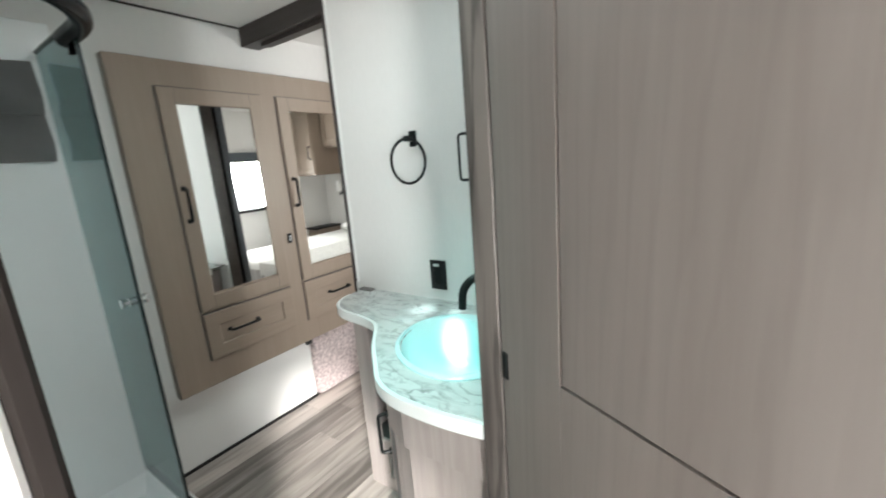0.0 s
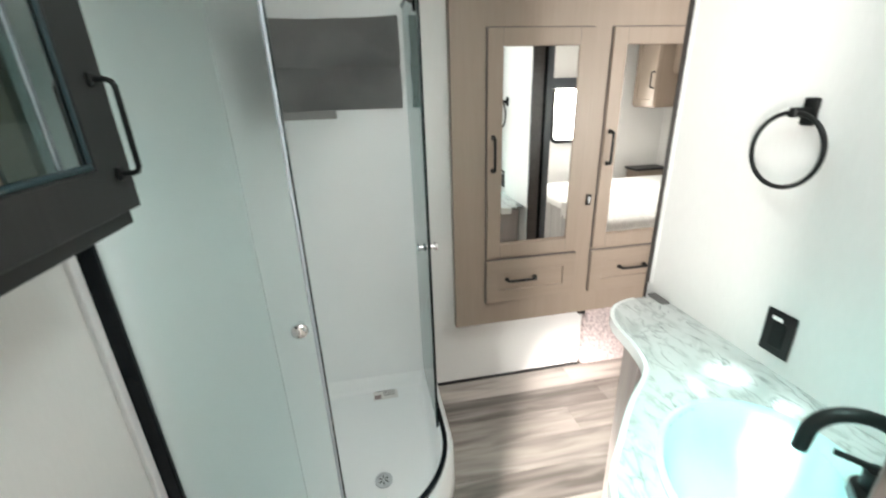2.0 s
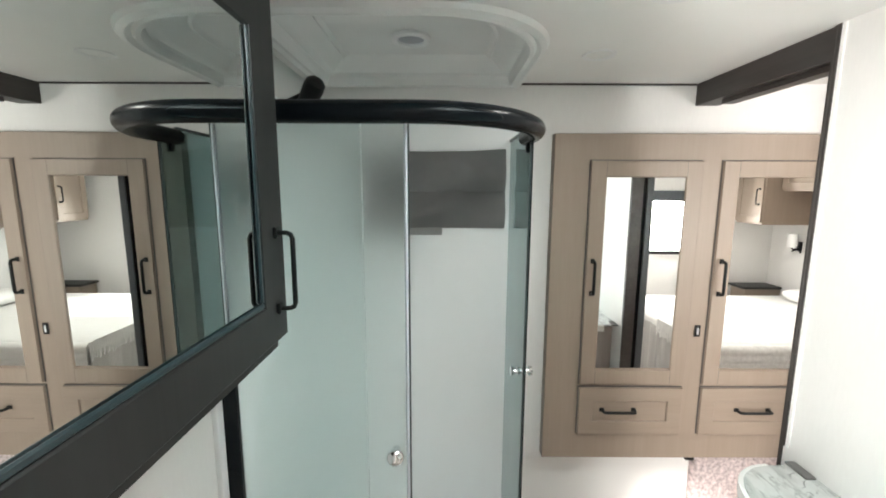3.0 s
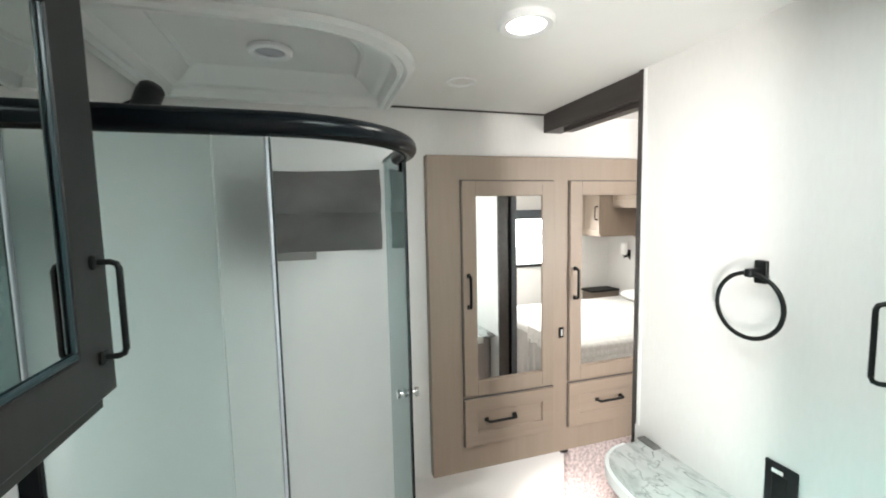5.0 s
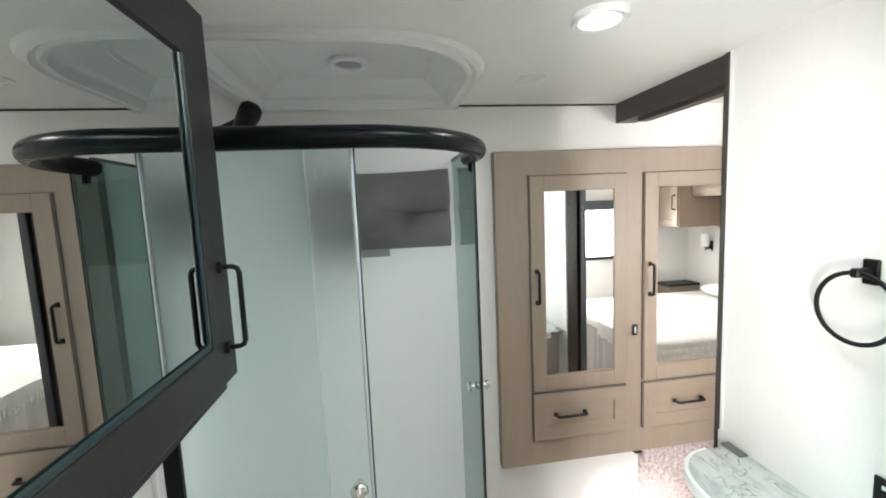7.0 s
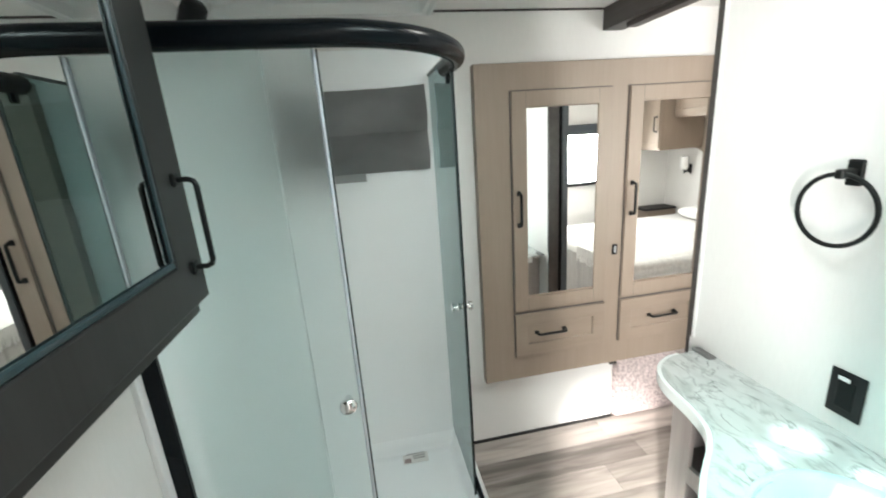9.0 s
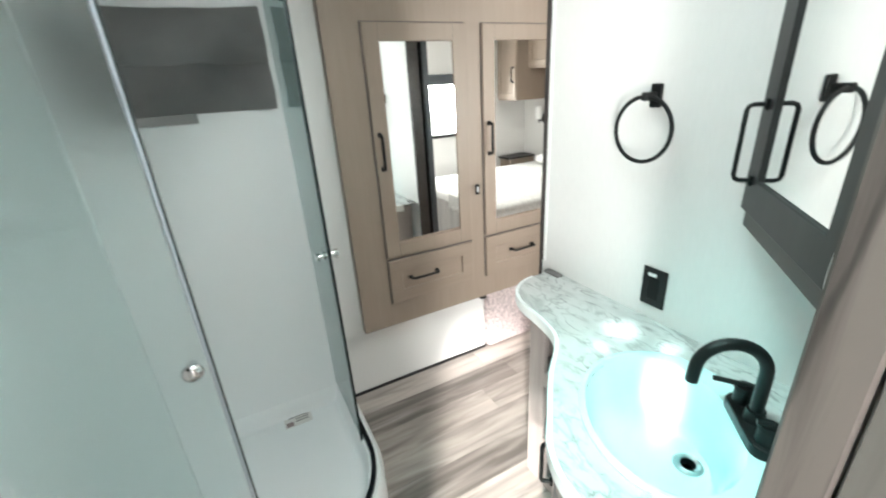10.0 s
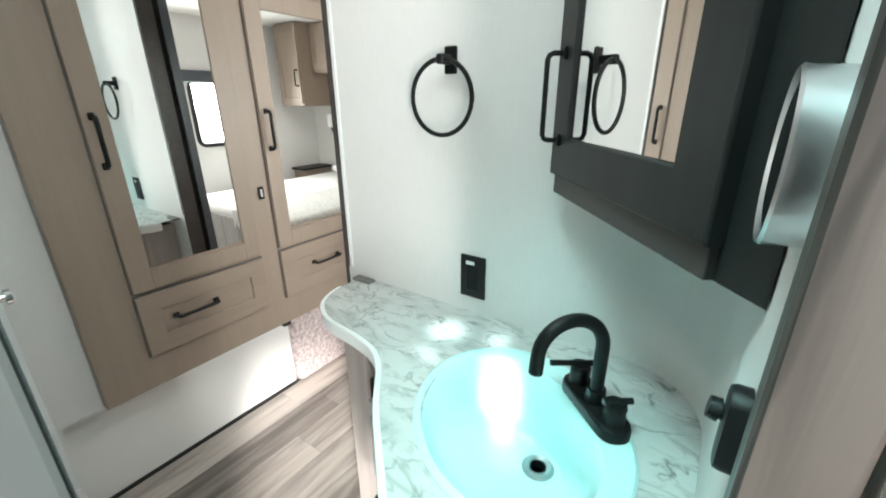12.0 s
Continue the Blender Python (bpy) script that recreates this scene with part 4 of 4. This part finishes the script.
loft(bm, [[(XB - d0, 0.979 + q * math.cos(2 * math.pi * i / n), 1.315 + q * math.sin(2 * math.pi * i / n)) for i in range(n)] for q, d0 in ((0.053, 0.001), (0.054, 0.020), (0.055, 0.026), (0.053, 0.028), (0.048, 0.025))], False)
part("rim", bm, SATIN, disc, "satin silver rim", smooth=True)
bm = bmesh.new()
loft(bm, [[(XB - d0, 0.979 + q * math.cos(2 * math.pi * i / n), 1.315 + q * math.sin(2 * math.pi * i / n)) for i in range(n)] for q, d0 in ((0.0485, 0.0245), (0.04, 0.026), (0.01, 0.0265))])
part("face", bm, BLACK_MATT, disc, "matt black face", smooth=True)

# ---- bathroom door, swung into the hallway ----
dd = Vector((0.883, -0.469, 0)).normalized()
dn = Vector((-dd.y, dd.x, 0))
dn = dn if dn.dot(Vector((-1, -1, 0))) > 0 else -dn
ux = dd if dd.cross(dn).z > 0 else -dd
org = Vector((-0.133, 0.877, 0)) + (Vector((0, 0, 0)) if ux is dd else dd * 0.66)
DM = Matrix(((ux.x, dn.x, 0, org.x), (ux.y, dn.y, 0, org.y), (0, 0, 1, 0), (0, 0, 0, 1)))
bath_door = thing("bathroom_door", (-0.112, 0.862, 0.0), "taupe two-panel bathroom door standing open", "door")
b2 = bmesh.new()
dw, st = 0.66, 0.145
for a, b in ((0.0, st), (dw - st, dw)):
    box(b2, a, b, -0.03, 0, 0.012, 1.95, 0.0004)
for a, b in ((0.012, 0.16), (0.78, 1.005), (1.82, 1.95)):
    box(b2, st, dw - st, -0.03, -0.0003, a, b, 0.0004)
box(b2, st - 0.01, dw - st + 0.01, -0.027, -0.007, 0.14, 1.84)
for a, b in ((0.164, 0.776), (1.009, 1.816)):
    box(b2, st + 0.0035, dw - st - 0.0035, -0.026, -0.0012, a, b, 0.0006)
bmesh.ops.transform(b2, matrix=DM, verts=b2.verts[:])
part("slab", b2, DOOR_FILM, bath_door)
near_x = 0.0 if ux is dd else dw
sgn = 1 if ux is dd else -1
for z0 in (0.30, 0.955, 1.66):
    hx = sorted((near_x + 0.002 * sgn, near_x + 0.016 * sgn))
    part("hinge", local_box(hx[0], hx[1], -0.001, 0.003, z0, z0 + 0.05, DM, 0.0008), BLACK, bath_door, "small dark hinge leaf")

# ---- bedroom, as the wardrobe mirrors show it ----
bed = thing("bed", (-0.2, 3.0, 0.0), "made bed with white cover and striped skirt", "bed")
part("mattress", B(-0.85, 0.50, 2.15, 3.78, 0.30, 0.60, 0.05, seg=3), BED_WHITE, bed, smooth=True)
part("base", B(-0.80, 0.46, 2.22, 3.78, 0.0, 0.30), CHARCOAL, bed)
def pleats(a, b, fixed, along_x):
    """A pleated line in plan between a and b."""
    n = int((b - a) / 0.011)
    out = []
    for k in range(n + 1):
        q = a + (b - a) * k / n
        w = fixed + 0.007 * math.sin(q * 62) + 0.004 * math.sin(q * 23 + 1)
        out.append((q, w) if along_x else (w, q))
    return out


part("skirt", ribbon(bmesh.new(), pleats(-0.855, 0.50, 2.130, True), 0.004, 0.05, 0.54), STRIPE_GREY, bed, "grey pleated hanging skirt", smooth=True)
part("side_skirt", ribbon(bmesh.new(), pleats(2.15, 3.75, -0.862, False), 0.004, 0.05, 0.50), STRIPE_GREY, bed, smooth=True)
bm = bmesh.new()
rows = []
for i in range(121):
    q = i / 120
    if q < 0.2:
        px, pz = -0.885 - 0.008 * math.sin(9 * q), 0.40 + q * 1.02
    else:
        px, pz = -0.885 + (q - 0.2) * 0.70, 0.606 + 0.010 * min(1, (q - 0.2) * 12)
    wv = 0.006 * abs(math.sin(i * 0.52))
    rows.append([bm.verts.new((px - (wv if q < 0.2 else 0), 2.118 + j * 0.056, pz + (wv if q >= 0.2 else 0) + 0.003 * noise.noise((px * 9, j * 0.7, 1)))) for j in range(21)])
for a, b in zip(rows, rows[1:]):
    for j in range(20):
        bm.faces.new((a[j], b[j], b[j + 1], a[j + 1]))
bmesh.ops.recalc_face_normals(bm, faces=bm.faces[:])
bmesh.ops.solidify(bm, geom=bm.faces[:], thickness=0.004)
throw = tagged(part("throw_blanket", bm, THROW, smooth=True), "cream ribbed woven throw hanging over the bed edge", "blanket")
bm = bmesh.new()
rnd = random.Random(8)
for i in range(34):
    fx = -0.87 + i * 0.0165
    tube(bm, [(fx, 2.117, 0.616), (fx + rnd.uniform(-.003, .003), 2.112, 0.57), (fx + rnd.uniform(-.006, .006), 2.114, 0.50 + rnd.uniform(-.015, .015))], 0.0042, 5)
part("fringe", bm, THROW, throw, "hanging cream fringe")


def pillow(x, y, z):
    bm = bmesh.new()
    bmesh.ops.create_uvsphere(bm, u_segments=24, v_segments=14, radius=1)
    for v in bm.verts:
        c = v.co
        c.x, c.y = (abs(c.x) ** 0.6) * math.copysign(1, c.x), (abs(c.y) ** 0.6) * math.copysign(1, c.y)
        v.co = Vector((x + 0.27 * c.x, y + 0.12 * c.y, z + 0.06 * c.z * (1 - 0.35 * max(abs(c.x), abs(c.y)) ** 4)))
    return tagged(part("pillow", bm, BED_WHITE, smooth=True), "plump white pillow on the bed", "pillow", "bed pillows")


pillow(0.06, 3.675, 0.665)
pillow(-0.52, 3.675, 0.665)
ns = thing("nightstand", (0.62, 3.6, 0.0), "dark nightstand beside the bed", "nightstand")
part("top", B(0.53, 0.745, 3.40, 3.782, 0.640, 0.662, 0.003), CHARCOAL, ns)
part("case", B(0.545, 0.745, 3.43, 3.782, 0.0, 0.640, 0.002), OAK, ns)
oc = thing("bedside_wall_cabinet", (0.6, 3.5, 1.3), "taupe oak wall cabinet above the nightstand", "wall cabinet")
part("case", B(0.262, 0.588, 3.30, 3.780, 1.30, CEIL - 0.002, 0.002), OAK, oc)
SM = Matrix(((-1, 0, 0, 0.582), (0, -1, 0, 3.280), (0, 0, 1, 0), (0, 0, 0, 1)))
d = part("door", shaker(bmesh.new(), 0.0, 0.315, 1.32, 2.01, 0.055, 0.018, 0.008, SM), OAK, oc)
handle(d, SM @ pose(0.285, 0, 1.55), 0.138)
ov = thing("overhead_cabinet", (-0.3, 3.6, 1.6), "taupe oak overhead cabinet above the bed", "wall cabinet")
part("case", B(-1.2, 0.260, 3.45, 3.780, 1.60, CEIL - 0.002, 0.002), OAK_RAIL, ov)
for i in range(3):
    SM2 = Matrix(((-1, 0, 0, 0.252 - i * 0.53), (0, -1, 0, 3.430), (0, 0, 1, 0), (0, 0, 0, 1)))
    part("door", shaker(bmesh.new(), 0.0, 0.52, 1.62, 2.01, 0.055, 0.018, 0.008, SM2), OAK_RAIL, ov)
bm = bmesh.new()
outline = [(-1.2, 0.62), (0.15, 0.62), (0.15, 1.05)] + [(0.40 - 0.25 * math.cos(radians(q)), 1.05 + 0.25 * math.sin(radians(q))) for q in range(10, 91, 10)] + [(0.56, 1.30), (0.56, 1.598), (-1.2, 1.598)]
prism(bm, outline, -3.797, -3.783)
bmesh.ops.transform(bm, matrix=Matrix(((1, 0, 0, 0), (0, 0, -1, 0), (0, 1, 0, 0), (0, 0, 0, 1))), verts=bm.verts[:])
structure("headboard_panel", bm, OAK, "taupe oak panel with an arched niche edge behind the bed", "wall panel")
sc = thing("wall_sconce", (0.40, 3.79, 1.08), "black wall sconce with a white glass shade", "wall lamp")
part("plate", B(0.38, 0.42, 3.785, 3.797, 1.04, 1.13, 0.004), BLACK, sc)
for s1 in (-1, 1):
    part("cross_bar", tube(bmesh.new(), [(0.40 - 0.05 * s1, 3.76, 1.03), (0.40 + 0.05 * s1, 3.76, 1.13)], 0.006, 8), BLACK, sc)
part("arm", tube(bmesh.new(), [(0.40, 3.785, 1.06), (0.40, 3.73, 1.05), (0.40, 3.71, 1.08)], 0.007), BLACK, sc)
part("shade", cyl(bmesh.new(), (0.40, 3.71, 1.08), (0.40, 3.71, 1.21), 0.036, 0.04, 24), EDGE_WHITE, sc, "white glass shade", smooth=True)

# window in the bedroom side wall
win = tagged(part("window_1", B(XE + 0.012, XE + 0.03, 2.502, 2.918, 0.982, 1.498), GROUT), "bright bedroom window in a dark frame", "window", "", "structure")
win.data.materials[0] = DAYLIGHT


def rounded(x0, x1, y0, y1, r, n=6):
    out = []
    for cx, cy, a0 in ((x1 - r, y0 + r, -90), (x1 - r, y1 - r, 0), (x0 + r, y1 - r, 90), (x0 + r, y0 + r, 180)):
        out += [(cx + r * math.cos(radians(a0 + 90 * k / n)), cy + r * math.sin(radians(a0 + 90 * k / n))) for k in range(n + 1)]
    return out


bm = slab_hole(bmesh.new(), rounded(2.475, 2.945, 0.955, 1.525, 0.075), rounded(2.508, 2.912, 0.988, 1.492, 0.05), -0.018, 0.0115)
bmesh.ops.transform(bm, matrix=Matrix(((0, 0, 1, XE), (1, 0, 0, 0), (0, 1, 0, 0), (0, 0, 0, 1))), verts=bm.verts[:])
bmesh.ops.recalc_face_normals(bm, faces=bm.faces[:])
part("window_frame", bm, BLACK_PLASTIC, win, "black window frame")
tagged(part("valance", B(XE - 0.07, XE - 0.02, 2.42, 3.0, 1.505, 1.60, 0.006), SLATE), "dark fabric valance over the bedroom window", "valance")
# glowing panel on the closed end wall, standing in for the assumed doorway
hw = tagged(part("assumed_entry_glow", B(1.490, 1.4995, -0.97, -0.31, 0.16, 1.50), DAYLIGHT), "glowing panel for an assumed, unseen hallway entry doorway", "window", "", "structure")
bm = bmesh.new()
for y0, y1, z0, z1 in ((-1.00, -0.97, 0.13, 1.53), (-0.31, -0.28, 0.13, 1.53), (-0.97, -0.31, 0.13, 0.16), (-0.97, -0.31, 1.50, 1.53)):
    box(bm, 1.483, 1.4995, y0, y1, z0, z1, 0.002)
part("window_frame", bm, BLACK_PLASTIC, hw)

# ---- floor planks ----
floor = bpy.data.objects["floor"]
rnd = random.Random(4)
pw = 0.152
x = -1.818
while x < 1.49:
    y_start = -0.10 if x < -0.2 else -1.45
    y = y_start - rnd.random() * 0.8
    y_end = 2.40 if x < 0.7 else 0.96
    while y < y_end:
        y2 = y + 0.91
        a, b = max(y, y_start), min(y2, y_end - 0.002)
        if b - a > 0.02:
            part("plank", B(x + 0.0007, x + pw - 0.0007, a + 0.0007, b - 0.0007, -0.004, 0.0, 0.0006), PLANK, floor)
        y = y2
    x += pw
